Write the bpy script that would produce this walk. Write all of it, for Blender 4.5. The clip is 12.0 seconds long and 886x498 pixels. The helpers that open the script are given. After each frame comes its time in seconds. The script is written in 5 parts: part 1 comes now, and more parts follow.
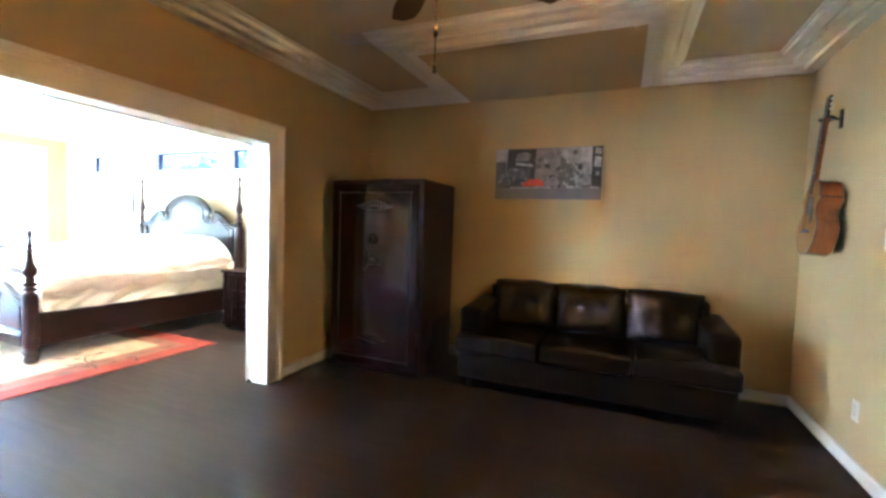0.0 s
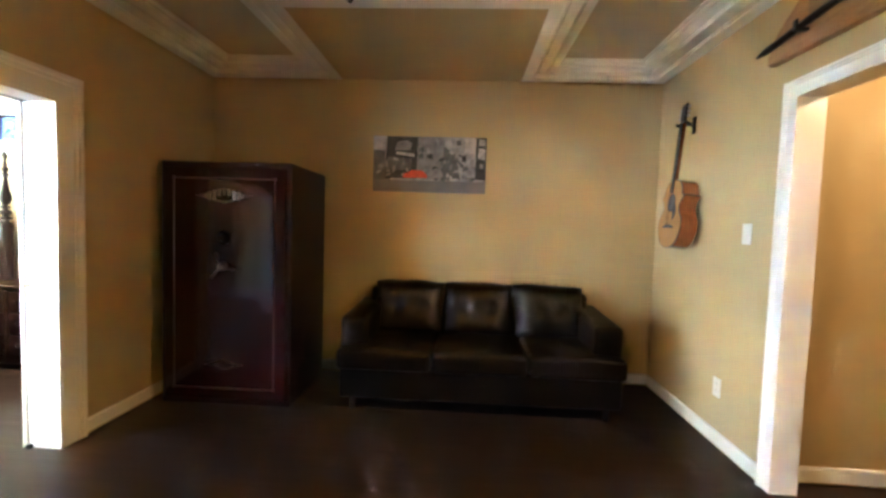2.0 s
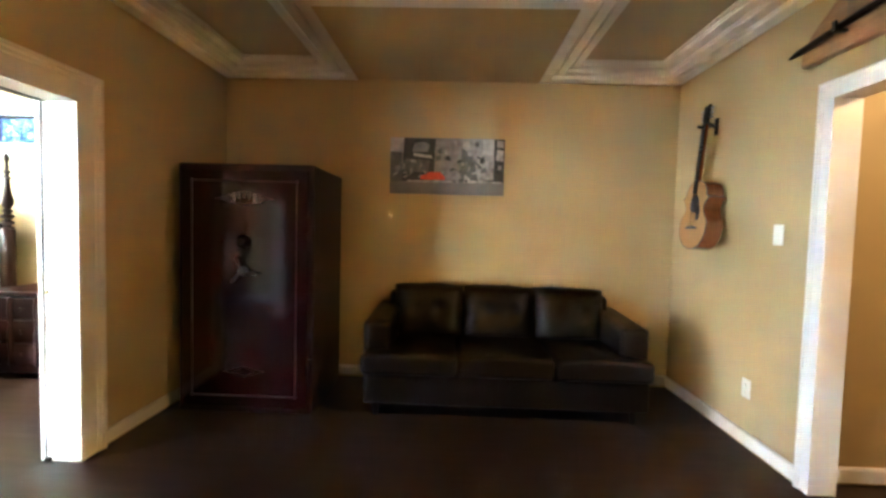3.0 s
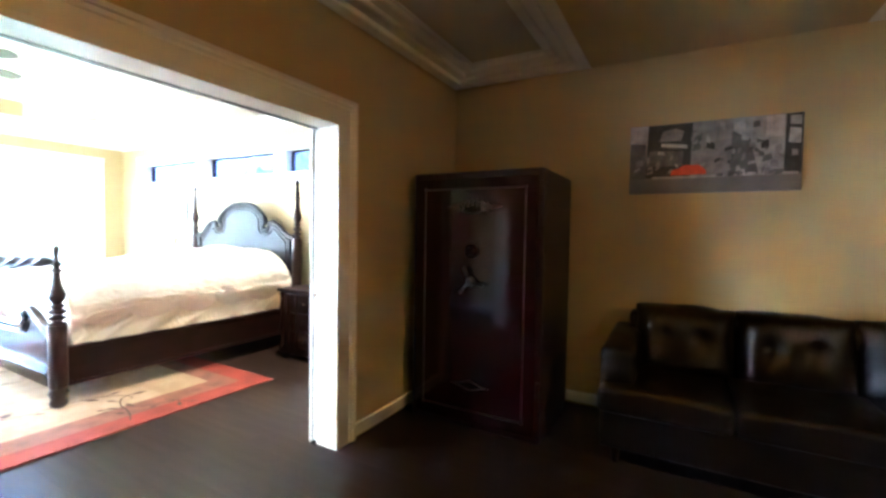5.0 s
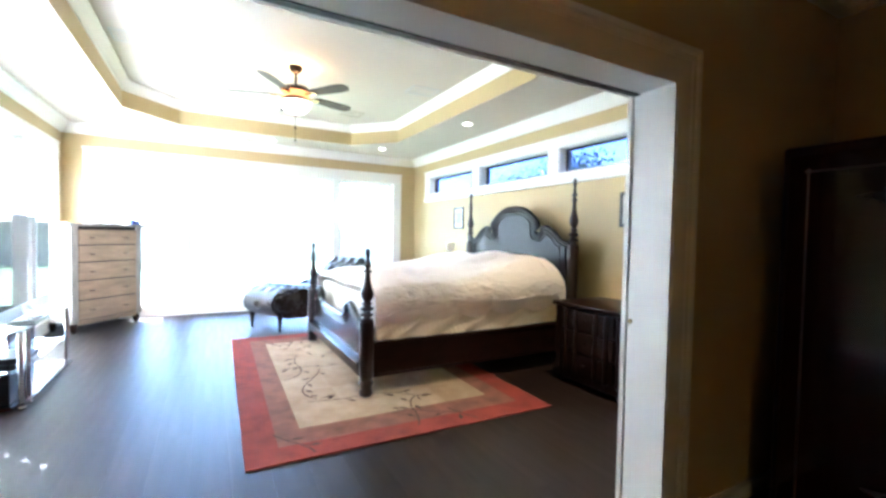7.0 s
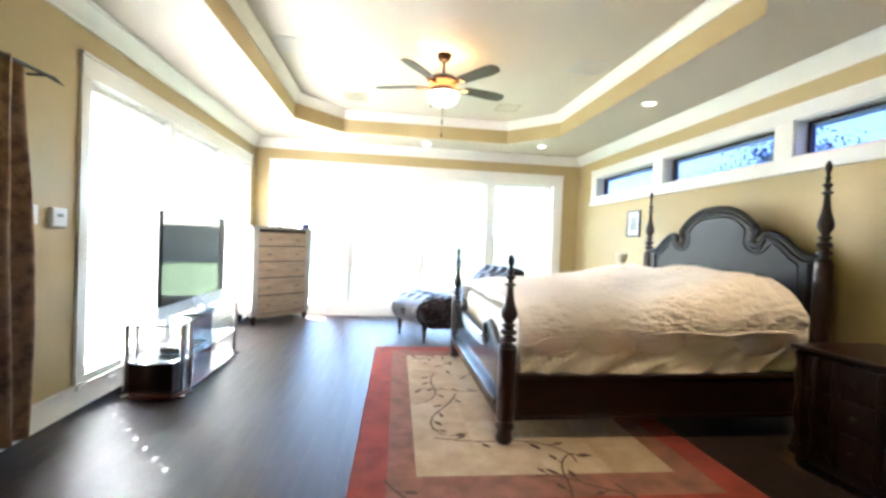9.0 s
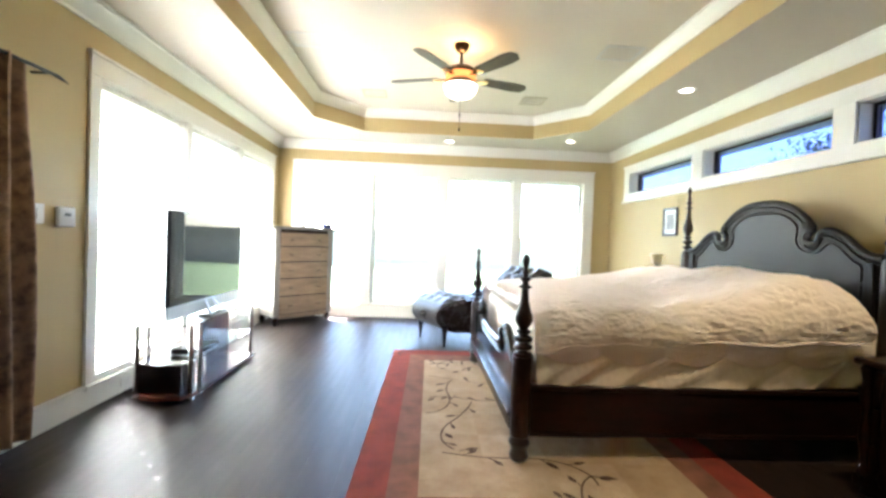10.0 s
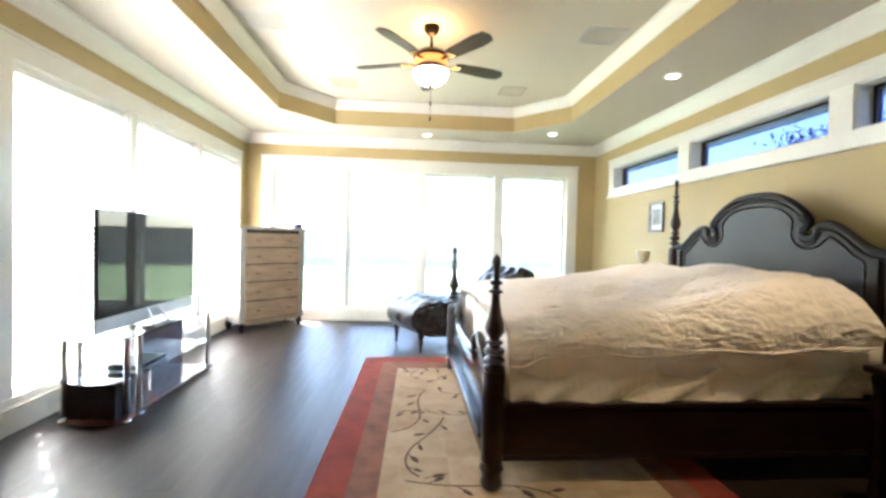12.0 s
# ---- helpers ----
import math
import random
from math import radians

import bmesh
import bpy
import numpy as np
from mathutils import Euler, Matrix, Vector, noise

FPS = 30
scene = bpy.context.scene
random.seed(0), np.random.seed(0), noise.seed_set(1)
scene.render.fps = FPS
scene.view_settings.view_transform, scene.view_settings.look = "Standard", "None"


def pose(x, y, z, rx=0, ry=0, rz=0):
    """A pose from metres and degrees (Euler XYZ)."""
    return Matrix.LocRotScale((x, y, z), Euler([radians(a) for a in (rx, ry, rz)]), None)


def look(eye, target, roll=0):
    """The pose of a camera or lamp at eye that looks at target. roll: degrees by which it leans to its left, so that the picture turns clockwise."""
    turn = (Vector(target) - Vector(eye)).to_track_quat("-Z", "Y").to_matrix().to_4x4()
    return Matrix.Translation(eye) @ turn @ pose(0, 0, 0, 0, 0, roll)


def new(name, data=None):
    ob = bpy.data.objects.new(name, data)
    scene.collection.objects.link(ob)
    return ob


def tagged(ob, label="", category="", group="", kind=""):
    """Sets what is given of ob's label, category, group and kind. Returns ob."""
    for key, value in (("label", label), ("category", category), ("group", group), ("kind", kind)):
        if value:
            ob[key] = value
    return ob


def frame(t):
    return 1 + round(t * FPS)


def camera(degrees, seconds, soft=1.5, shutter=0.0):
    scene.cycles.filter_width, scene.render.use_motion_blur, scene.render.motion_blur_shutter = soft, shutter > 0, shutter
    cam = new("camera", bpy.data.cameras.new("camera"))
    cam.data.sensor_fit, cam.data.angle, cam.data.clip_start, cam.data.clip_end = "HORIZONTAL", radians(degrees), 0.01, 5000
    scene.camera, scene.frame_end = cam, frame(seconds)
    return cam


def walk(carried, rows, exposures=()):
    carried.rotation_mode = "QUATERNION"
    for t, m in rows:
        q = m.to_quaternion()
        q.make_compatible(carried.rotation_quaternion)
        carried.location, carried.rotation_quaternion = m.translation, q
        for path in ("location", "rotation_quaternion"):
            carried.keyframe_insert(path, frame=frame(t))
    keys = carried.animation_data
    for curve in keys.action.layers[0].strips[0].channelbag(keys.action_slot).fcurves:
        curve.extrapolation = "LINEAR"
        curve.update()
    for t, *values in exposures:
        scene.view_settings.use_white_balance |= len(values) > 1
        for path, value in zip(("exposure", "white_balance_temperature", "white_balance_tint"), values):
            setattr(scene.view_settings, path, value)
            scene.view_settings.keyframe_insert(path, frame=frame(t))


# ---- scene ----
cam = camera(91.8, 12.0, 3.0)
PATH = [
    (0, (0.966, 0.884, 1.329), (0.195, 2.727, 1.225), 1.9),
    (0.5, (0.915, 0.996, 1.333), (0.315, 2.9, 1.223), 1.8),
    (1, (0.921, 1.164, 1.334), (0.448, 3.104, 1.223), 1.4),
    (1.5, (0.836, 1.205, 1.317), (0.526, 3.178, 1.217), 1.6),
    (2, (0.605, 1.239, 1.328), (0.506, 3.234, 1.222), 1.8),
    (2.5, (0.43, 1.254, 1.323), (0.433, 3.252, 1.226), 1.9),
    (2.7, (0.398, 1.252, 1.32), (0.392, 3.249, 1.227), 1.8),
    (4.3, (0.288, 1.517, 1.337), (-0.334, 3.415, 1.228), 0.4),
    (4.5, (0.268, 1.547, 1.333), (-0.465, 3.405, 1.236), 0.5),
    (5, (0.135, 1.584, 1.32), (-0.834, 3.331, 1.243), 0.9),
    (5.5, (-0.04, 1.63, 1.323), (-1.227, 3.238, 1.247), 0.9),
    (6, (-0.227, 1.684, 1.317), (-1.622, 3.114, 1.239), 0.8),
    (6.5, (-0.375, 1.713, 1.293), (-1.961, 2.93, 1.228), 0.9),
    (7, (-0.529, 1.821, 1.297), (-2.283, 2.781, 1.234), 1.1),
    (7.5, (-0.668, 1.9, 1.296), (-2.528, 2.633, 1.239), 1.3),
    (7.7, (-0.747, 1.942, 1.264), (-2.64, 2.587, 1.217), 1.3),
    (9.3, (-1.24, 2.226, 1.256), (-3.231, 2.407, 1.211), 2.2),
    (9.5, (-1.27, 2.277, 1.259), (-3.265, 2.412, 1.212), 2.1),
    (10, (-1.367, 2.324, 1.245), (-3.364, 2.426, 1.208), 2.1),
    (10.5, (-1.493, 2.352, 1.255), (-3.49, 2.452, 1.211), 2.1),
    (11, (-1.58, 2.379, 1.253), (-3.577, 2.495, 1.21), 1.9),
    (11.5, (-1.634, 2.438, 1.255), (-3.629, 2.564, 1.21), 1.6),
    (12, (-1.662, 2.486, 1.254), (-3.656, 2.642, 1.211), 1.4),
]
walk(cam, [(t, look(eye, target, roll)) for t, eye, target, roll in PATH],
     [(0.0, 7.6, 4750, 10), (2.5, 7.6, 5250, 10), (4.5, 7.3, 4950, 10), (5.0, 7.0, 4850, 10), (5.5, 6.8, 4850, 10), (6.0, 6.25, 4850, 10), (6.5, 5.75, 4950, 10), (7.5, 5.5, 5200, 10), (9.5, 5.12, 5850, 10), (12.0, 4.95, 5950, 10)])

# ---- light ----
SUN_EL, SUN_ROT = radians(52), radians(228)
world = bpy.data.worlds.new("world")
scene.world = world
world.use_nodes = True
wn = world.node_tree
sky = wn.nodes.new("ShaderNodeTexSky")
sky.sky_type, sky.sun_disc, sky.sun_elevation, sky.sun_rotation = "NISHITA", False, SUN_EL, SUN_ROT
wn.links.new(sky.outputs[0], wn.nodes["Background"].inputs[0])
wn.nodes["Background"].inputs[1].default_value = 0.08
sun = new("sun", bpy.data.lights.new("sun", "SUN"))
sun.data.energy, sun.data.angle, sun.data.color = 5.0, radians(0.5), (1, 0.95, 0.87)
sun.matrix_world = look((0, 0, 30), (30 * math.cos(SUN_EL) * 0.74, 30 * math.cos(SUN_EL) * 0.67, 30 - 30 * math.sin(SUN_EL)))


def area(name, m, w, h, watts, colour=(1, 1, 1)):
    d = bpy.data.lights.new(name, "AREA")
    d.shape, d.size, d.size_y, d.energy, d.color = "RECTANGLE", w, h, watts, colour
    ob = new(name, d)
    ob.matrix_world = m
    return ob


def bulb(name, at, watts, radius, colour=(1, 0.72, 0.4)):
    d = bpy.data.lights.new(name, "POINT")
    d.energy, d.shadow_soft_size, d.color = watts, radius, colour
    ob = new(name, d)
    ob.location = at
    return ob


# the window openings guide the sky's light into the rooms
for name, m, w, h in (("sky_south", look((-6.2, -0.125, 1.27), (-6.2, 3, 1.27)), 3.46, 2.07),
                      ("sky_west", look((-8.405, 2.67, 1.23), (0, 2.67, 1.23)), 4.55, 2.08),
                      ("sky_north", look((-5.18, 5.575, 2.185), (-5.18, 0, 2.185)), 4.8, 0.32)):
    area(name, m, w, h, 1.0).data.cycles.is_portal = True
# the last two spots are unseen, added to brighten the bed's east side
for x, y, w in ((-7.85, 2.70, 0.3), (-7.50, 4.42, 0.3), (-5.32, 4.77, 0.9), (-3.0, 4.42, 3.4), (-2.65, 2.70, 1.8)):
    d = bpy.data.lights.new("downlight_beam", "SPOT")
    d.energy, d.spot_size, d.spot_blend, d.shadow_soft_size, d.color = w, radians(74), 0.8, 0.05, (1, 0.74, 0.42)
    new("downlight_beam", d).matrix_world = look((x, y, 2.735), (x, y + 0.001, 0))
bulb("fan_up_light", (-5.35, 2.635, 2.885), 0.8, 0.03, (1, 0.55, 0.20))
bulb("hall_light", (3.0, 2.6, 2.3), 0.27, 0.1, (1, 0.62, 0.26))


# ---- materials ----
def mat(name, base, rough=0.5, metal=0.0, noise_scale=0.0, vary=0.0, bump=0.0, bump_scale=60.0, dark=None, coat=0.0, spec=0.5, stretch=(1, 1, 1), detail=6.0, rough_vary=0.0):
    """Base colour varied towards `dark` by two octaves of noise, with a fine bump."""
    m = bpy.data.materials.new(name)
    m.use_nodes = True
    n, l = m.node_tree.nodes, m.node_tree.links
    b = n["Principled BSDF"]
    b.inputs["Base Color"].default_value = (*base, 1)
    b.inputs["Roughness"].default_value, b.inputs["Metallic"].default_value = rough, metal
    b.inputs["Coat Weight"].default_value, b.inputs["Specular IOR Level"].default_value = coat, spec
    b.inputs["Coat Roughness"].default_value = 0.08
    co = n.new("ShaderNodeTexCoord")
    mp = n.new("ShaderNodeMapping")
    mp.inputs["Scale"].default_value = stretch
    l.new(co.outputs["Object"], mp.inputs[0])
    if vary:
        t = n.new("ShaderNodeTexNoise")
        t.inputs["Scale"].default_value, t.inputs["Detail"].default_value = noise_scale, detail
        t2 = n.new("ShaderNodeTexNoise")
        t2.inputs["Scale"].default_value, t2.inputs["Detail"].default_value = noise_scale * 9, 3
        l.new(mp.outputs[0], t.inputs[0]), l.new(mp.outputs[0], t2.inputs[0])
        ad = n.new("ShaderNodeMath")
        ad.operation, ad.inputs[1].default_value = "MULTIPLY_ADD", 0.35
        l.new(t2.outputs[0], ad.inputs[0]), l.new(t.outputs[0], ad.inputs[2])
        r = n.new("ShaderNodeMapRange")
        r.inputs[1].default_value, r.inputs[2].default_value, r.inputs[4].default_value = 0.5, 0.9, vary
        l.new(ad.outputs[0], r.inputs[0])
        mx = n.new("ShaderNodeMix")
        mx.data_type = "RGBA"
        mx.inputs[6].default_value = (*base, 1)
        mx.inputs[7].default_value = (*(dark or [c * 0.4 for c in base]), 1)
        l.new(r.outputs[0], mx.inputs[0]), l.new(mx.outputs[2], b.inputs["Base Color"])
        if rough_vary:
            rr = n.new("ShaderNodeMapRange")
            rr.inputs[1].default_value, rr.inputs[2].default_value = 0.4, 0.9
            rr.inputs[3].default_value, rr.inputs[4].default_value = rough - rough_vary, rough + rough_vary
            l.new(ad.outputs[0], rr.inputs[0]), l.new(rr.outputs[0], b.inputs["Roughness"])
    if bump:
        t = n.new("ShaderNodeTexNoise")
        t.inputs["Scale"].default_value, t.inputs["Detail"].default_value = bump_scale, 4
        l.new(mp.outputs[0], t.inputs[0])
        bp = n.new("ShaderNodeBump")
        bp.inputs["Strength"].default_value, bp.inputs["Distance"].default_value = bump, 0.004
        l.new(t.outputs[0], bp.inputs["Height"]), l.new(bp.outputs[0], b.inputs["Normal"])
    return m


def glow(name, colour, strength):
    m = bpy.data.materials.new(name)
    m.use_nodes = True
    b = m.node_tree.nodes["Principled BSDF"]
    b.inputs["Base Color"].default_value = (*colour, 1)
    b.inputs["Emission Color"].default_value, b.inputs["Emission Strength"].default_value = (*colour, 1), strength
    return m


def glass(name, tint=(1, 1, 1), rough=0.0):
    m = bpy.data.materials.new(name)
    m.use_nodes = True
    b = m.node_tree.nodes["Principled BSDF"]
    b.inputs["Base Color"].default_value = (*tint, 1)
    b.inputs["Transmission Weight"].default_value, b.inputs["Roughness"].default_value, b.inputs["IOR"].default_value = 1, rough, 1.45
    return m


def plank_mat(name, base, dark):
    """Dark laminate: grain along x, each plank its own tone."""
    m = mat(name, base, 0.45, spec=0.30, noise_scale=3.0, vary=0.6, dark=dark, bump=0.04, bump_scale=30, stretch=(0.35, 6, 1), rough_vary=0.04)
    n, l = m.node_tree.nodes, m.node_tree.links
    b = n["Principled BSDF"]
    old = b.inputs["Base Color"].links[0].from_socket
    info = n.new("ShaderNodeObjectInfo")
    hs = n.new("ShaderNodeHueSaturation")
    mr = n.new("ShaderNodeMapRange")
    mr.inputs[3].default_value, mr.inputs[4].default_value = 0.85, 1.15
    l.new(info.outputs["Random"], mr.inputs[0]), l.new(mr.outputs[0], hs.inputs["Value"])
    l.new(old, hs.inputs["Color"]), l.new(hs.outputs[0], b.inputs["Base Color"])
    return m


def translucent(name, colour, share):
    m = mat(name, colour, 0.5)
    n, l = m.node_tree.nodes, m.node_tree.links
    t = n.new("ShaderNodeBsdfTranslucent")
    t.inputs[0].default_value = (*colour, 1)
    mx = n.new("ShaderNodeMixShader")
    mx.inputs[0].default_value = share
    l.new(n["Principled BSDF"].outputs[0], mx.inputs[1]), l.new(t.outputs[0], mx.inputs[2])
    l.new(mx.outputs[0], n["Material Output"].inputs[0])
    return m


M_WALL = mat("wall_paint", (0.51, 0.39, 0.185), 0.55, noise_scale=1.2, vary=0.12, dark=(0.45, 0.34, 0.155), bump=0.18, bump_scale=220)
M_CEIL = mat("ceiling_tan_paint", (0.56, 0.48, 0.34), 0.8, noise_scale=1.5, vary=0.1, dark=(0.51, 0.44, 0.31), bump=0.2, bump_scale=160)
M_CEILW = mat("ceiling_white_paint", (0.58, 0.52, 0.435), 0.8, noise_scale=1.5, vary=0.1, dark=(0.53, 0.475, 0.395), bump=0.15, bump_scale=160)
M_TRIM = mat("white_trim_paint", (0.82, 0.80, 0.75), 0.35, noise_scale=2.5, vary=0.12, dark=(0.75, 0.73, 0.68), bump=0.06, bump_scale=90)
M_PLANK = plank_mat("dark_laminate", (0.023, 0.0128, 0.0094), (0.012, 0.0068, 0.0054))
M_SUB = mat("subfloor", (0.012, 0.008, 0.006), 0.9, spec=0.0, noise_scale=8, vary=0.4)
M_DARKWOOD = mat("dark_mahogany", (0.019, 0.0065, 0.0045), 0.36, noise_scale=5, vary=0.8, dark=(0.007, 0.004, 0.003), stretch=(1, 1, 4), coat=0.03, spec=0.2, bump=0.08, bump_scale=60)
M_BLACKWOOD = mat("black_stained_wood", (0.017, 0.012, 0.011), 0.38, noise_scale=4, vary=0.7, dark=(0.008, 0.006, 0.006), coat=0.0, spec=0.22, bump=0.08, bump_scale=70)
M_LACQUER = mat("black_lacquered_wood", (0.017, 0.012, 0.011), 0.20, noise_scale=4, vary=0.7, dark=(0.008, 0.006, 0.006), spec=0.5, bump=0.05, bump_scale=70)
M_POST = mat("turned_mahogany", (0.030, 0.013, 0.009), 0.30, noise_scale=6, vary=0.7, dark=(0.012, 0.006, 0.005), stretch=(1, 1, 3), spec=0.45, bump=0.06, bump_scale=60)
M_LEATHER = mat("black_brown_leather", (0.0065, 0.0045, 0.0036), 0.37, noise_scale=4, vary=0.6, dark=(0.004, 0.003, 0.0025), spec=0.26, bump=0.35, bump_scale=140, rough_vary=0.1)
M_LEATHERG = mat("grey_brown_leather", (0.036, 0.028, 0.025), 0.30, noise_scale=4, vary=0.6, dark=(0.018, 0.013, 0.012), bump=0.25, bump_scale=120, rough_vary=0.08)
M_SAFE = mat("burgundy_gloss_paint", (0.017, 0.0017, 0.0025), 0.14, noise_scale=2, vary=0.15, dark=(0.015, 0.0016, 0.0023), coat=0.2, spec=0.35, bump=0.03, bump_scale=30)
M_SAFEB = mat("burgundy_textured_paint", (0.010, 0.002, 0.002), 0.45, noise_scale=3, vary=0.2, dark=(0.009, 0.002, 0.002), spec=0.35, bump=0.2, bump_scale=200)
M_CHROME = mat("polished_chrome", (0.75, 0.75, 0.76), 0.12, 1.0, noise_scale=8, vary=0.2, dark=(0.5, 0.5, 0.5))
M_STEEL = mat("brushed_steel", (0.6, 0.6, 0.6), 0.3, 1.0, noise_scale=8, vary=0.3)
M_SILVER = mat("silver_pinstripe", (0.18, 0.165, 0.155), 0.3, 0.8, noise_scale=10, vary=0.3)
M_BRONZE = mat("dark_bronze", (0.035, 0.022, 0.015), 0.35, 0.8, noise_scale=8, vary=0.5)
M_BRASS = mat("worn_brass", (0.62, 0.50, 0.28), 0.3, 1.0, noise_scale=8, vary=0.2)
M_COPPER = mat("copper_band", (0.55, 0.27, 0.12), 0.25, 1.0, noise_scale=8, vary=0.3)
M_BLADE = mat("walnut_fan_blade", (0.055, 0.027, 0.017), 0.42, noise_scale=6, vary=0.7, dark=(0.025, 0.013, 0.009), stretch=(1, 5, 1), spec=0.2)
M_DUVET = mat("cream_cotton_duvet", (0.95, 0.855, 0.805), 0.9, noise_scale=6, vary=0.25, dark=(0.93, 0.82, 0.765), bump=0.4, bump_scale=75)
M_SHEET = mat("ivory_bed_sheet", (0.86, 0.775, 0.67), 0.85, noise_scale=5, vary=0.3, dark=(0.76, 0.67, 0.56), bump=0.3, bump_scale=160)
M_RED = mat("rug_red_wool", (0.30, 0.045, 0.028), 0.95, noise_scale=7, vary=0.9, dark=(0.17, 0.028, 0.02), bump=0.8, bump_scale=300)
M_RUGMID = mat("rug_rust_wool", (0.27, 0.11, 0.07), 0.95, noise_scale=9, vary=1.0, dark=(0.15, 0.07, 0.045), bump=0.8, bump_scale=300)
M_CREAM = mat("rug_beige_wool", (0.48, 0.36, 0.24), 0.95, noise_scale=5, vary=0.9, dark=(0.34, 0.235, 0.14), bump=0.8, bump_scale=300)
M_VINE = mat("rug_vine_wool", (0.085, 0.045, 0.032), 0.95, noise_scale=30, vary=0.5, bump=0.8, bump_scale=300)
M_BLACK = mat("black_plastic", (0.012, 0.012, 0.013), 0.35, noise_scale=10, vary=0.3)
M_SILVERP = mat("silver_plastic", (0.50, 0.50, 0.51), 0.35, noise_scale=8, vary=0.15)
M_SCREEN = mat("tv_screen", (0.006, 0.007, 0.008), 0.035, spec=0.4)
M_SMOKE = glass("smoked_glass", (0.80, 0.78, 0.77))
M_CLEAR = glass("clear_glass")
M_TINT = glass("blue_tinted_glass", (0.11, 0.13, 0.32))
M_GREENGLASS = glass("green_edge_glass", (0.86, 0.96, 0.92))
M_CHERRY = mat("cherry_veneer", (0.065, 0.014, 0.009), 0.25, noise_scale=4, vary=0.6, dark=(0.033, 0.008, 0.005), stretch=(1, 1, 6))
M_RUSTIC = mat("weathered_pine", (0.30, 0.20, 0.12), 0.6, noise_scale=3, vary=0.8, dark=(0.15, 0.095, 0.055), stretch=(1.0, 1.0, 5), bump=0.3, bump_scale=40)
M_WHITEWASH = mat("whitewashed_wood", (0.27, 0.245, 0.215), 0.6, noise_scale=5, vary=0.9, dark=(0.17, 0.15, 0.125), stretch=(5, 5, 1), bump=0.3, bump_scale=40)
M_CURTAIN = mat("brown_damask_cloth", (0.37, 0.215, 0.125), 0.7, noise_scale=16, vary=1.0, dark=(0.13, 0.075, 0.04), bump=0.4, bump_scale=200, detail=2)
M_WHITEP = mat("white_plastic", (0.78, 0.77, 0.74), 0.35, noise_scale=6, vary=0.1)
M_BLIND = translucent("white_blind", (0.95, 0.95, 0.94), 0.72)
M_SPRUCE = mat("spruce_soundboard", (0.62, 0.36, 0.14), 0.25, noise_scale=6, vary=0.5, dark=(0.5, 0.27, 0.09), stretch=(1, 14, 1), coat=0.5)
M_MAHOG = mat("mahogany_sides", (0.24, 0.075, 0.022), 0.25, noise_scale=6, vary=0.6, dark=(0.13, 0.04, 0.012), stretch=(6, 6, 1), coat=0.5)
M_SLAB = mat("live_edge_pine", (0.42, 0.25, 0.12), 0.5, noise_scale=5, vary=0.8, dark=(0.22, 0.11, 0.045), stretch=(1, 1, 5), bump=0.3, bump_scale=50)
M_VENT = mat("vent_enamel", (0.42, 0.35, 0.235), 0.5, noise_scale=5, vary=0.2)
M_VENTW = mat("grey_vent_enamel", (0.54, 0.53, 0.52), 0.5, noise_scale=5, vary=0.15)
M_BOWL = glow("frosted_lit_bowl", (1, 0.74, 0.50), 0.75)
M_BOWLS = glow("dim_frosted_lit_bowl", (1, 0.42, 0.07), 0.48)
M_FILIGREE = glow("lit_copper_filigree", (1, 0.33, 0.08), 0.07)
M_LED = glow("lit_downlight", (1, 0.85, 0.62), 0.5)
M_LCD = mat("grey_display", (0.22, 0.24, 0.22), 0.3, noise_scale=10, vary=0.1)
M_GRASS = mat("lawn_grass", (0.065, 0.095, 0.04), 0.9, noise_scale=2, vary=0.8, dark=(0.04, 0.07, 0.02), bump=0.5, bump_scale=30)
M_FENCE = mat("cedar_fence", (0.38, 0.32, 0.26), 0.8, noise_scale=3, vary=0.7, stretch=(3, 3, 0.5))
M_LEAF = mat("tree_leaf", (0.05, 0.10, 0.028), 0.6, noise_scale=2, vary=0.7, dark=(0.03, 0.055, 0.018))
M_BARK = mat("tree_bark", (0.10, 0.075, 0.055), 0.9, noise_scale=6, vary=0.7, bump=0.6, bump_scale=30)
M_SHADE = translucent("cream_lamp_shade", (0.85, 0.75, 0.55), 0.4)


# ---- mesh helpers ----
def link(name, bm, material, smooth=False, angle=40):
    me = bpy.data.meshes.new(name)
    bmesh.ops.recalc_face_normals(bm, faces=bm.faces)
    bm.to_mesh(me)
    bm.free()
    me.materials.append(material)
    if smooth:
        for p in me.polygons:
            p.use_smooth = True
        me.set_sharp_from_angle(angle=radians(angle))
    return new(name, me)


def part(name, bm, material, parent, label="", smooth=False, angle=40):
    ob = link(name, bm, material, smooth, angle)
    ob.parent = parent
    if label:
        ob["label"] = label
    return ob


def thing(name, label, category, at=(0, 0, 0), turn=0, group="", kind=""):
    ob = new(name)
    ob.empty_display_size = 0.1
    ob.matrix_basis = pose(*at, 0, 0, turn)
    return tagged(ob, label, category, group, kind)


def box(x0, x1, y0, y1, z0, z1, bevel=0.0, seg=2, bm=None):
    """A box between the limits, its edges rounded by bevel."""
    b = bmesh.new()
    bmesh.ops.create_cube(b, size=1)
    sx, sy, sz = abs(x1 - x0), abs(y1 - y0), abs(z1 - z0)
    for v in b.verts:
        v.co = ((x0 + x1) / 2 + v.co.x * sx, (y0 + y1) / 2 + v.co.y * sy, (z0 + z1) / 2 + v.co.z * sz)
    if bevel:
        bmesh.ops.bevel(b, geom=b.edges[:], offset=min(bevel, sx * 0.45, sy * 0.45, sz * 0.45), segments=seg, profile=0.6, affect="EDGES")
    return join(bm, b)


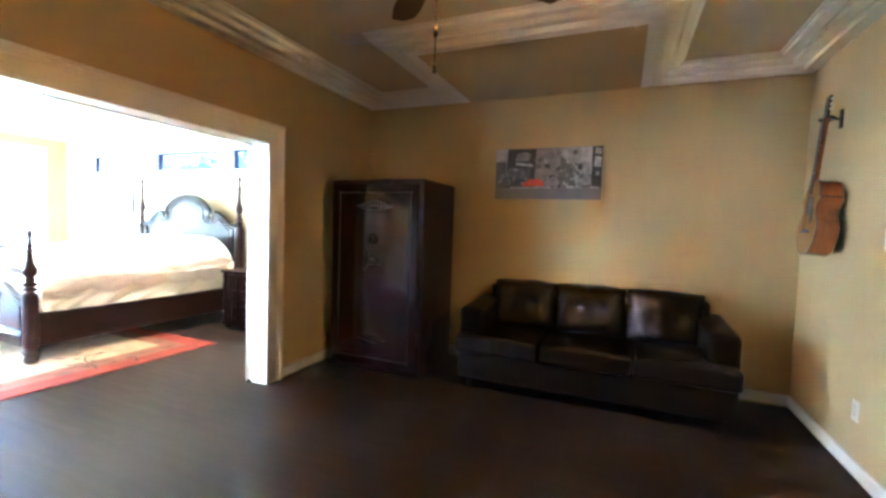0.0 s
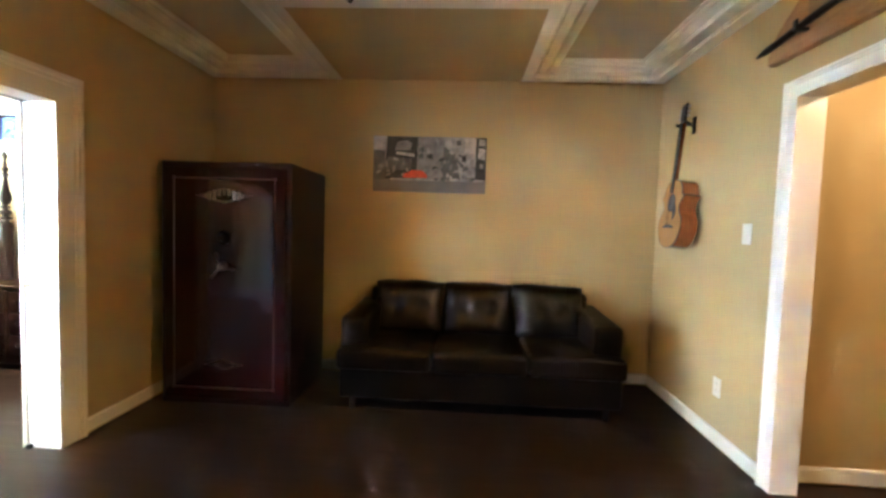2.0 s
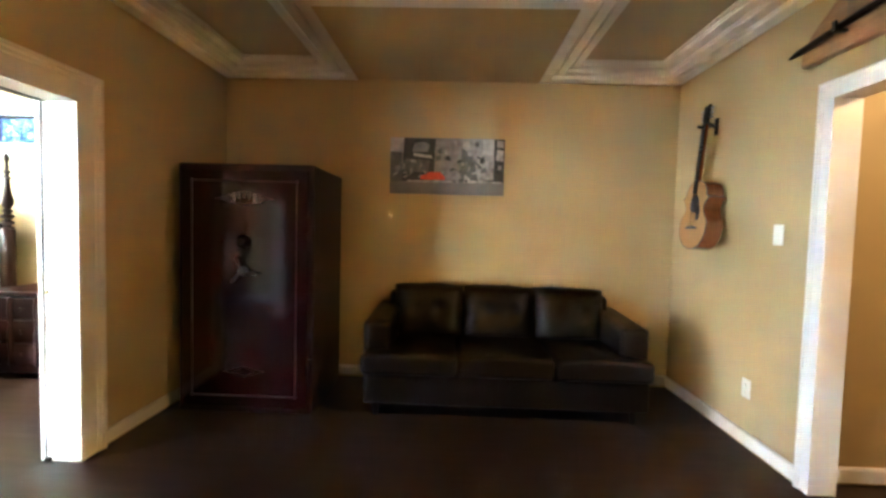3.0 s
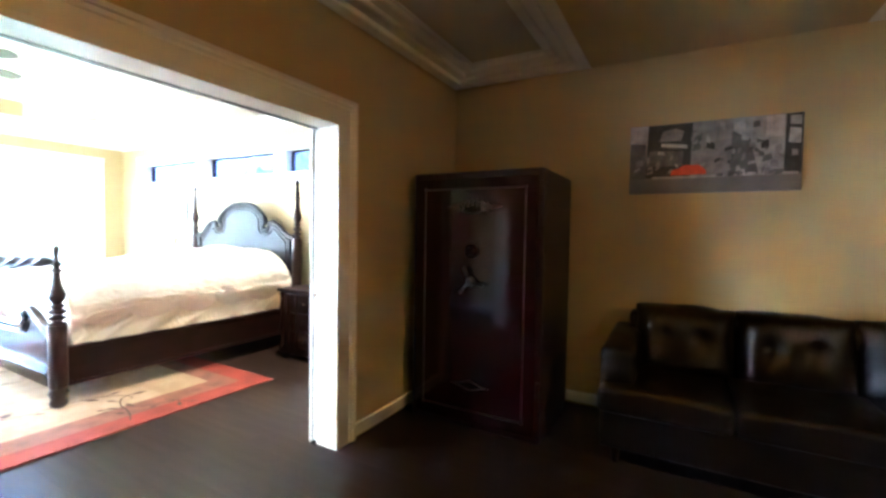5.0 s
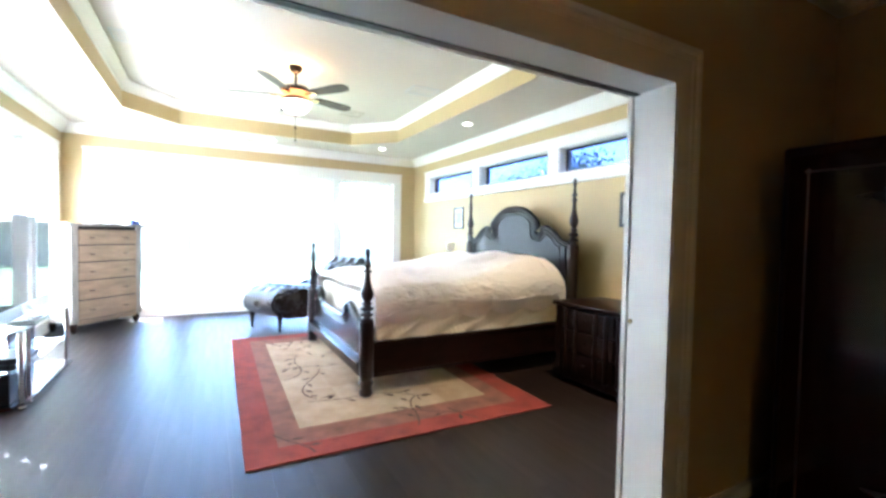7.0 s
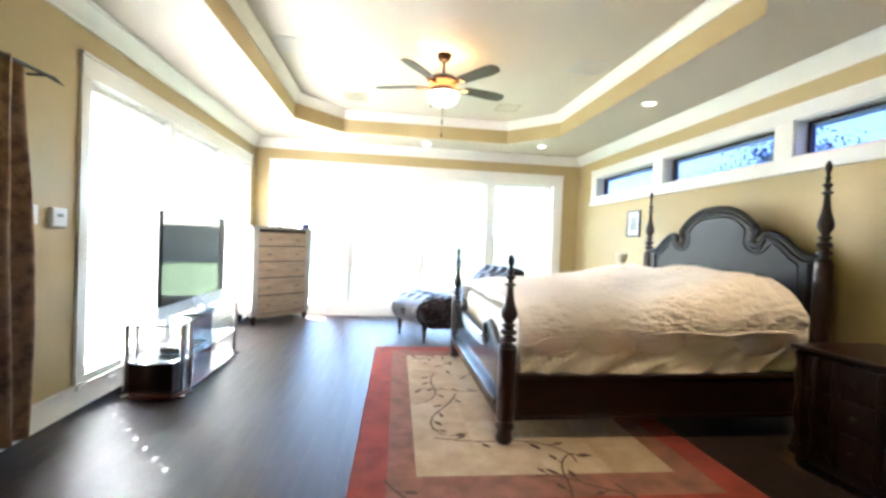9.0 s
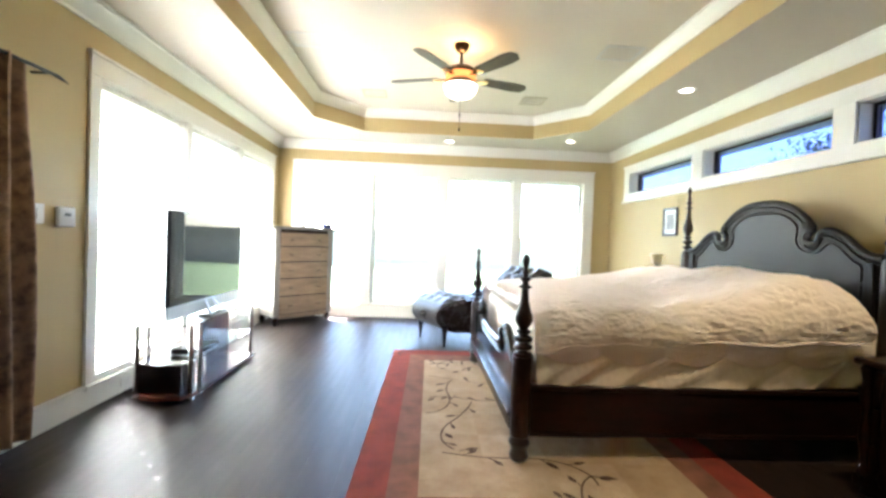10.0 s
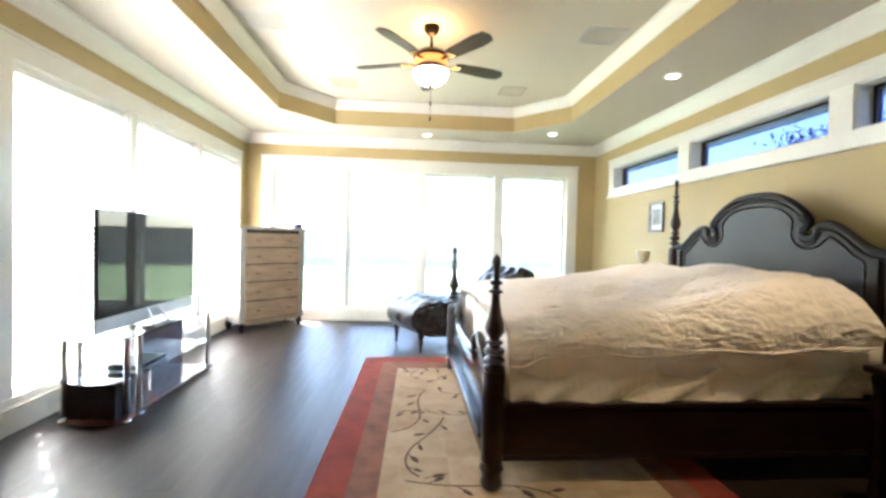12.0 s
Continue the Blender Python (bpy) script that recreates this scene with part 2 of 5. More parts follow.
def join(bm, b):
    if bm is None:
        return b
    me = bpy.data.meshes.new("tmp")
    b.to_mesh(me)
    b.free()
    bm.from_mesh(me)
    bpy.data.meshes.remove(me)
    return bm


def lathe(profile, n=20, at=(0, 0, 0), bm=None, axis="z"):
    """Turns (radius, height) pairs about the z axis (or lays it along x or y)."""
    b = bmesh.new()
    rings = []
    for r, z in profile:
        ring = []
        for i in range(n):
            a = 2 * math.pi * i / n
            p = (r * math.cos(a), r * math.sin(a), z)
            p = {"z": p, "x": (p[2], p[0], p[1]), "y": (p[0], p[2], p[1])}[axis]
            ring.append(b.verts.new(Vector(p) + Vector(at)))
        rings.append(ring)
    for a, c in zip(rings, rings[1:]):
        for i in range(n):
            b.faces.new((a[i], a[(i + 1) % n], c[(i + 1) % n], c[i]))
    b.faces.new(rings[0])
    b.faces.new(rings[-1])
    return join(bm, b)


def tube(points, radius, n=8, bm=None, radii=None):
    b = bmesh.new()
    pts = [Vector(p) for p in points]
    rings = []
    for i, p in enumerate(pts):
        d = (pts[min(i + 1, len(pts) - 1)] - pts[max(i - 1, 0)]).normalized()
        u = d.cross(Vector((0, 0, 1)))
        if u.length < 1e-3:
            u = d.cross(Vector((1, 0, 0)))
        u.normalize()
        w = d.cross(u)
        r = radii[i] if radii else radius
        rings.append([b.verts.new(p + r * (math.cos(2 * math.pi * k / n) * u + math.sin(2 * math.pi * k / n) * w)) for k in range(n)])
    for a, c in zip(rings, rings[1:]):
        for i in range(n):
            b.faces.new((a[i], a[(i + 1) % n], c[(i + 1) % n], c[i]))
    b.faces.new(rings[0])
    b.faces.new(rings[-1])
    return join(bm, b)


def prism(outline, depth, plane="xz", at=0.0, bevel=0.0, bm=None):
    """Extrudes a closed outline by depth. plane xz: outline (x, z), from y=at to y=at+depth; xy: upwards from z=at; yz: along x."""
    b = bmesh.new()
    put = {"xz": lambda p, d: (p[0], d, p[1]), "xy": lambda p, d: (p[0], p[1], d), "yz": lambda p, d: (d, p[0], p[1])}[plane]
    lo = [b.verts.new(put(p, at)) for p in outline]
    hi = [b.verts.new(put(p, at + depth)) for p in outline]
    n = len(outline)
    caps = [b.faces.new(lo), b.faces.new(hi)]
    for i in range(n):
        b.faces.new((lo[i], lo[(i + 1) % n], hi[(i + 1) % n], hi[i]))
    if bevel:
        es = {e for f in caps for e in f.edges}
        bmesh.ops.bevel(b, geom=list(es), offset=bevel, segments=2, affect="EDGES")
    return join(bm, b)


def sweep(profile, path, closed=False, bm=None):
    """Runs a closed profile of (offset to the left of the path, z) along a plan line with mitred corners."""
    b = bmesh.new()
    pts = [Vector(p) for p in path]
    n = len(pts)
    rings = []
    for i, p in enumerate(pts):
        dirs = []
        if closed or i > 0:
            dirs.append((p - pts[i - 1]).normalized())
        if closed or i < n - 1:
            dirs.append((pts[(i + 1) % n] - p).normalized())
        norms = [Vector((-d.y, d.x)) for d in dirs]
        m = sum(norms, Vector((0, 0)))
        m.normalize()
        m = m / max(0.2, m.dot(norms[0]))
        rings.append([b.verts.new((p.x + m.x * o, p.y + m.y * o, z)) for o, z in profile])
    k = len(profile)
    for i in range(n if closed else n - 1):
        a, c = rings[i], rings[(i + 1) % n]
        for j in range(k):
            b.faces.new((a[j], a[(j + 1) % k], c[(j + 1) % k], c[j]))
    if not closed:
        b.faces.new(rings[0])
        b.faces.new(rings[-1])
    return join(bm, b)


def setting(name, bm, material, label, category, smooth=False, angle=30):
    return tagged(link(name, bm, material, smooth, angle), label, category, kind="structure")


def wall_with_holes(axis, at, thick, lo, hi, z1, holes):
    """A wall along x ("x") or y ("y") with its room face at `at`, thickness signed, and rectangular holes (a, b, z0, z1)."""
    b = bmesh.new()
    us = sorted({lo, hi, *[h[0] for h in holes], *[h[1] for h in holes]})
    zs = sorted({0.0, z1, *[h[2] for h in holes], *[h[3] for h in holes]})
    solid = {}
    for i in range(len(us) - 1):
        for j in range(len(zs) - 1):
            u, z = (us[i] + us[i + 1]) / 2, (zs[j] + zs[j + 1]) / 2
            solid[i, j] = not any(h[0] < u < h[1] and h[2] < z < h[3] for h in holes)
    vs = {}

    def v(i, j, k):
        if (i, j, k) not in vs:
            d = at + (thick if k else 0)
            vs[i, j, k] = b.verts.new((us[i], d, zs[j]) if axis == "x" else (d, us[i], zs[j]))
        return vs[i, j, k]
    for (i, j), s in solid.items():
        if not s:
            continue
        for k in (0, 1):
            b.faces.new((v(i, j, k), v(i + 1, j, k), v(i + 1, j + 1, k), v(i, j + 1, k)))
        for di, dj, e in ((-1, 0, ((i, j), (i, j + 1))), (1, 0, ((i + 1, j), (i + 1, j + 1))), (0, -1, ((i, j), (i + 1, j))), (0, 1, ((i, j + 1), (i + 1, j + 1)))):
            if not solid.get((i + di, j + dj), False):
                (a, c), (d, f) = e
                b.faces.new((v(a, c, 0), v(d, f, 0), v(d, f, 1), v(a, c, 1)))
    return b


# ---- structure ----
SE, SN, SW, SS = 2.225, 4.99, -1.645, -0.35      # study faces
BN, BW, BS, BE = 5.37, -8.22, 0.06, -1.845       # bedroom faces
OP0, OP1, OPZ = 1.352, 3.51, 1.955                # wide opening between the rooms
setting("wall_divider", wall_with_holes("y", SW, BE - SW, SS - 0.1, BN + 0.2, 3.2, [(OP0, OP1, -0.01, OPZ)]), M_WALL, "tan painted wall with a wide cased opening", "wall")
setting("wall_study_north", wall_with_holes("x", SN, 0.2, SW, SE, 2.73, []), M_WALL, "tan painted plaster wall behind the sofa", "wall")
setting("wall_study_east", wall_with_holes("y", SE, 0.12, SS - 0.1, SN + 0.2, 2.8, [(2.66, 3.485, -0.01, 2.035)]), M_WALL, "tan painted wall with a doorway to the hall", "wall")
setting("wall_study_south", wall_with_holes("x", SS, -0.1, SW, SE, 2.8, []), M_WALL, "plain tan painted wall", "wall")
S_HOLES = [(-5.57, -4.47, 0.22, 2.29), (-6.76, -5.66, 0.22, 2.29), (-7.92, -6.85, 0.22, 2.29)]
W_HOLES = [(0.42, 1.40, 0.19, 2.27), (1.53, 2.58, 0.19, 2.27), (2.69, 3.78, 0.19, 2.27), (3.89, 4.93, 0.19, 2.27)]
N_HOLES = [(-7.56, -6.10, 2.03, 2.34), (-5.92, -4.43, 2.03, 2.34), (-4.27, -2.80, 2.03, 2.34)]
setting("wall_bedroom_south", wall_with_holes("x", BS, -0.18, BW - 0.18, BE, 3.2, S_HOLES), M_WALL, "golden tan painted wall with three tall windows", "wall")
setting("wall_bedroom_west", wall_with_holes("y", BW, -0.18, BS, BN, 3.2, W_HOLES), M_WALL, "golden tan painted wall with four tall windows", "wall")
setting("wall_bedroom_north", wall_with_holes("x", BN, 0.2, BW - 0.18, BE, 3.2, N_HOLES), M_WALL, "golden tan painted wall with high narrow windows", "wall")
setting("wall_hall_north", wall_with_holes("x", 3.585, 0.1, SE + 0.12, 4.4, 2.73, []), M_WALL, "warm lit tan hall wall", "wall")
setting("wall_hall_east", wall_with_holes("y", 4.4, 0.1, 1.2, 3.7, 2.73, []), M_WALL, "warm lit tan hall wall", "wall")
setting("wall_hall_south", wall_with_holes("x", 1.3, -0.1, SE + 0.12, 4.4, 2.73, []), M_WALL, "plain tan hall wall", "wall")

# ceilings
setting("ceiling_study", box(SW, SE, SS, SN, 2.665, 2.83), M_CEIL, "flat tan painted ceiling", "ceiling")
setting("ceiling_hall", box(SE + 0.12, 4.4, 1.3, 3.585, 2.73, 2.83), M_CEILW, "flat white hall ceiling", "ceiling")
DX0, DX1, DY = -0.5, 1.04, 3.77
setting("ceiling_dropped_box", box(DX0, DX1, DY, SN - 0.002, 2.577, 2.664), M_WALL, "dropped ceiling box painted tan", "ceiling")
TRAY = [(-7.49, 1.47), (-6.875, 0.92), (-3.62, 0.92), (-3.0, 1.47), (-3.0, 3.88), (-3.62, 4.45), (-6.875, 4.45), (-7.49, 3.88)]
TZ = 3.06


def soffit():
    """The bedroom's lower ceiling: a slab with an eight-sided well."""
    b = bmesh.new()
    outer = [(BW, BS + 1.2), (BW + 1.0, BS), (BE - 1.0, BS), (BE, BS + 1.2), (BE, BN - 1.2), (BE - 1.0, BN), (BW + 1.0, BN), (BW, BN - 1.2)]
    corner = {0: (BW, BS), 2: (BE, BS), 4: (BE, BN), 6: (BW, BN)}
    for z in (2.75, 2.85):
        o = [b.verts.new((*p, z)) for p in outer]
        i = [b.verts.new((*p, z)) for p in TRAY]
        c = {k: b.verts.new((*p, z)) for k, p in corner.items()}
        for k in range(8):
            ring = [o[k], c[k], o[(k + 1) % 8]] if k in c else [o[k], o[(k + 1) % 8]]
            b.faces.new(ring + [i[(k + 1) % 8], i[k]])
    return b


setting("ceiling_bedroom_soffit", soffit(), M_CEILW, "white lower ceiling round a tray", "ceiling")
setting("ceiling_tray_fascia", sweep([(0, 2.752), (0, TZ), (-0.08, TZ), (-0.08, 2.752)], TRAY, True), M_WALL, "tan band round the tray ceiling", "ceiling")
setting("ceiling_tray", box(BW, BE, BS, BN, TZ, TZ + 0.1), M_CEILW, "white raised tray ceiling", "ceiling")
# the long west overhang is unseen, added to keep sun out of the west windows
setting("roof_slab", box(BW - 2.1, SE + 2.4, SS - 0.1, BN + 0.9, 3.2, 3.3), M_CEILW, "flat roof slab with an added west overhang that blocks the sun", "roof")

# crown mouldings: offset from the wall, height
CROWN = [(0, 2.577), (0.078, 2.577), (0.086, 2.583), (0.086, 2.612), (0.112, 2.612), (0.112, 2.602), (0.120, 2.597), (0.172, 2.597), (0.180, 2.603), (0.180, 2.634), (0.206, 2.634), (0.206, 2.624), (0.214, 2.619), (0.262, 2.619), (0.270, 2.625), (0.270, 2.650), (0.290, 2.655), (0.290, 2.6645), (0, 2.6645)]
line = [(SW, SS), (SE, SS), (SE, SN), (DX1, SN), (DX1, DY), (DX0, DY), (DX0, SN), (SW, SN)]
setting("trim_crown_study", sweep(CROWN, line, True), M_TRIM, "stepped cream crown moulding round the study", "trim")
CROWNB = [(0, 2.61), (0.014, 2.61), (0.018, 2.632), (0.04, 2.655), (0.078, 2.70), (0.092, 2.725), (0.105, 2.728), (0.105, 2.7495), (0, 2.7495)]
setting("trim_crown_bedroom", sweep(CROWNB, [(BW, BS), (BE, BS), (BE, BN), (BW, BN)], True), M_TRIM, "white crown moulding round the bedroom", "trim", True)
CROWNT = [(0, TZ - 0.115), (0.012, TZ - 0.115), (0.016, TZ - 0.09), (0.05, TZ - 0.045), (0.075, TZ - 0.02), (0.085, TZ - 0.018), (0.085, TZ - 0.0005), (0, TZ - 0.0005)]
setting("trim_crown_tray", sweep(CROWNT, TRAY, True), M_TRIM, "white crown moulding in the tray ceiling", "trim", True)

# baseboards
BASE = [(0, 0.018), (0.014, 0.018), (0.014, 0.085), (0.010, 0.095), (0.006, 0.1), (0, 0.1)]
for i, run in enumerate([[(SE, SS), (SE, 2.588)], [(SE, 3.557), (SE, SN), (SW, SN), (SW, OP1 + 0.142)], [(SW, OP0 - 0.142), (SW, SS), (SE, SS)]]):
    setting("baseboard_study_%d" % (i + 1), sweep(BASE, run), M_TRIM, "cream painted baseboard", "baseboard")
setting("baseboard_hall", sweep(BASE, [(3.02, 3.585), (SE + 0.12, 3.585)]), M_TRIM, "cream painted baseboard in the hall", "baseboard")
BASEB = [(0, 0.0), (0.022, 0.0), (0.022, 0.135), (0.016, 0.15), (0.034, 0.155), (0.034, 0.168), (0, 0.17)]
setting("baseboard_bedroom", sweep(BASEB, [(BE, OP1 + 0.1), (BE, BN), (BW, BN), (BW, BS), (BE, BS), (BE, OP0 - 0.1)]), M_TRIM, "white painted baseboard with a ledge", "baseboard")


def casing_profile(w, t):
    return [(0, 0), (0, t * 0.75), (w * 0.08, t * 0.75), (w * 0.1, t * 0.55), (w * 0.62, t * 0.55), (w * 0.68, t * 0.8), (w * 0.8, t * 0.85), (w * 0.85, t * 1.25), (w, t * 1.25), (w, 0)]


def casing(side, x, y0, y1, z1, w, t):
    """A mitred door casing on a wall at x, its face turned to side (+1 or -1 along x)."""
    b = bmesh.new()
    line2 = [(y0, 0.0), (y0, z1), (y1, z1), (y1, 0.0)]
    outs = [(-1, 0), (-1, 1), (1, 1), (1, 0)]
    prof = casing_profile(w, t)
    rings = [[b.verts.new((x + side * d, y + ox * o, z + oz * o)) for o, d in prof] for (y, z), (ox, oz) in zip(line2, outs)]
    k = len(prof)
    for a, c in zip(rings, rings[1:]):
        for j in range(k):
            b.faces.new((a[j], a[(j + 1) % k], c[(j + 1) % k], c[j]))
    b.faces.new(rings[0]), b.faces.new(rings[-1])
    return b


setting("trim_opening_casing_study", casing(1, SW, OP0, OP1, OPZ, 0.142, 0.02), M_TRIM, "cream moulded casing of the wide opening", "trim")
setting("trim_opening_casing_bedroom", casing(-1, BE, OP0, OP1, OPZ, 0.1, 0.02), M_TRIM, "white moulded casing of the wide opening", "trim")


def jamb_lining(y, sgn):
    """Lining of one side of the opening: two boards with the pocket door's slot between."""
    b = box(BE + 0.048, SW + 0.014, y, y - sgn * 0.018, 0, OPZ)
    box(BE - 0.014, BE + 0.010, y, y - sgn * 0.018, 0, OPZ, bm=b)
    return b


jn = setting("trim_jamb_north", jamb_lining(OP1, 1), M_TRIM, "white painted jamb boards of the opening", "trim")
js = setting("trim_jamb_south", jamb_lining(OP0, -1), M_TRIM, "white painted jamb boards of the opening", "trim")
hb = box(BE + 0.048, SW + 0.014, OP0 + 0.018, OP1 - 0.018, OPZ - 0.018, OPZ)
box(BE - 0.014, BE + 0.010, OP0 + 0.018, OP1 - 0.018, OPZ - 0.018, OPZ, bm=hb)
setting("trim_head_lining", hb, M_TRIM, "white painted head boards of the opening", "trim")
for nm, y, s in (("north", OP1, 1), ("south", OP0, -1)):
    d = tagged(link("door_pocket_" + nm, box(BE + 0.012, BE + 0.046, y - s * 0.010, y + s * 0.3, 0.012, OPZ - 0.004, 0.002), M_TRIM), "white pocket door slid into the wall", "door", kind="structure")
    part("pull", lathe([(0.001, -0.010), (0.008, -0.009), (0.011, -0.004), (0.011, 0.004)], 14, (BE + 0.029, y - s * 0.012, 0.925), axis="y"), M_BRASS, d, "small brass edge pull", smooth=True)
setting("trim_pocket_track", box(BE + 0.012, BE + 0.046, OP0, OP1, OPZ - 0.02, OPZ + 0.01), M_BLACK, "dark sliding door track", "trim")
setting("door_guide", box(BE + 0.016, BE + 0.042, OP1 - 0.035, OP1 - 0.013, 0, 0.02, 0.003), M_BLACK, "small black floor guide of the pocket door", "door")
setting("trim_doorway_casing", casing(-1, SE, 2.66, 3.485, 2.035, 0.07, 0.018), M_TRIM, "white painted doorway casing", "trim")
lb = box(SE - 0.012, SE + 0.132, 3.470, 3.485, 0, 2.035)
box(SE - 0.012, SE + 0.132, 2.66, 2.675, 0, 2.035, bm=lb)
box(SE - 0.012, SE + 0.132, 2.675, 3.470, 2.020, 2.035, bm=lb)
setting("trim_doorway_jamb", lb, M_TRIM, "white painted doorway jamb", "trim")
hd = box(3.03, 3.12, 3.56, 3.584, 0, 2.1, 0.004)
setting("trim_hall_door_casing", hd, M_TRIM, "white door casing in the hall", "trim")

# ---- windows ----
CORD = [-4.71]    # where the lift cord's holes let specks of sun through


def window_unit(name, axis, at, out, holes, outer, label, blinds):
    """Trim on the room face, reveal linings, sash frames, panes and blinds of one bank of windows."""
    w = thing(name, label, "window", kind="structure")

    def bx(u0, u1, d0, d1, z0, z1, bevel=0.003, bm=None):
        d0, d1 = at + out * d0, at + out * d1
        return box(u0, u1, min(d0, d1), max(d0, d1), z0, z1, bevel, bm=bm) if axis == "x" else box(min(d0, d1), max(d0, d1), u0, u1, z0, z1, bevel, bm=bm)
    u0, u1, z0, z1 = outer
    hs = sorted(holes)
    h0, h1 = hs[0][2], hs[0][3]
    part("head_trim", bx(u0, u1, -0.024, -0.001, h1 - 0.004, z1), M_TRIM, w)
    part("head_cap", bx(u0 - 0.012, u1 + 0.012, -0.036, -0.001, z1, z1 + 0.022), M_TRIM, w)
    part("window_sill", bx(u0 - 0.012, u1 + 0.012, -0.045, -0.001, z0 - 0.02, z0 + 0.012), M_TRIM, w)
    if h0 - z0 > 0.03:
        part("lower_trim", bx(u0, u1, -0.024, -0.001, z0 + 0.012, h0 + 0.004), M_TRIM, w)
    edges = [u0] + [v for h in hs for v in (h[0], h[1])] + [u1]
    for i in range(0, len(edges), 2):
        part("upright_trim", bx(edges[i] - (0.004 if i else 0), edges[i + 1] + (0.004 if i + 2 < len(edges) else 0), -0.021, -0.001, h0, h1 - 0.004), M_TRIM, w)
    for a, b, c, d in hs:
        f = bx(a, a + 0.014, 0.0, 0.17, c, d, 0)
        bx(b - 0.014, b, 0.0, 0.17, c, d, 0, bm=f)
        bx(a + 0.014, b - 0.014, 0.0, 0.17, c, c + 0.014, 0, bm=f)
        bx(a + 0.014, b - 0.014, 0.0, 0.17, d - 0.014, d, 0, bm=f)
        part("reveal", f, M_TRIM, w)
        s = 0.04 if d - c > 1 else 0.022
        f = bx(a + 0.014, a + 0.014 + s, 0.105, 0.15, c + 0.014, d - 0.014)
        bx(b - 0.014 - s, b - 0.014, 0.105, 0.15, c + 0.014, d - 0.014, bm=f)
        bx(a + 0.014 + s, b - 0.014 - s, 0.105, 0.15, c + 0.014, c + 0.014 + s, bm=f)
        bx(a + 0.014 + s, b - 0.014 - s, 0.105, 0.15, d - 0.014 - s, d - 0.014, bm=f)
        part("window_frame", f, M_TRIM if d - c > 1 else M_BRONZE, w)
        p = part("pane", bx(a + 0.012 + s, b - 0.012 - s, 0.125, 0.131, c + 0.012 + s, d - 0.012 - s, 0), M_CLEAR if d - c > 1 else M_TINT, w)
        p.visible_shadow = False
        if blinds:
            bl = part("blind_headrail", bx(a + 0.018, b - 0.018, 0.03, 0.075, d - 0.062, d - 0.016, 0.004), M_WHITEP, w)
            n = int((d - c - 0.12) / 0.043)
            for k in range(n):
                z = d - 0.085 - k * 0.043
                sb = None
                cuts = [h for h in CORD if a < h < b and k % 5 in (0, 1)]
                for c0, c1 in zip([a + 0.022] + [h + 0.03 for h in cuts], [h - 0.03 for h in cuts] + [b - 0.022]):
                    sb = bx(c0, c1, 0.028, 0.076, -0.0012, 0.0012, 0, bm=sb)
                for h in cuts:
                    bx(h - 0.03, h + 0.03, 0.028, 0.030, -0.0012, 0.0012, 0, bm=sb)
                    bx(h - 0.03, h + 0.03, 0.066, 0.076, -0.0012, 0.0012, 0, bm=sb)
                mid = at + out * 0.052
                turn = Matrix.Rotation(radians(14) * (1 if axis == "y" else -1) * out, 4, "Y" if axis == "y" else "X")
                for v in sb.verts:
                    q = Vector((0, v.co.y - mid, v.co.z)) if axis == "x" else Vector((v.co.x - mid, 0, v.co.z))
                    q = turn @ q
                    v.co = (v.co.x, mid + q.y, z + q.z) if axis == "x" else (mid + q.x, v.co.y, z + q.z)
                part("slat", sb, M_BLIND, bl)
            part("bottom_rail", bx(a + 0.02, b - 0.02, 0.034, 0.07, c + 0.02, c + 0.035, 0.003), M_WHITEP, bl)
    return w


window_unit("window_south", "x", BS, -1, S_HOLES, (-8.01, -4.378, 0.16, 2.42), "three tall white-framed windows with lowered white blinds", True)
window_unit("window_west", "y", BW, -1, W_HOLES, (0.29, 5.08, 0.17, 2.42), "four tall white-framed windows onto bright daylight", False)
window_unit("window_clerestory", "x", BN, 1, N_HOLES, (-7.72, -2.64, 1.93, 2.43), "three high narrow windows with dark sashes", False)


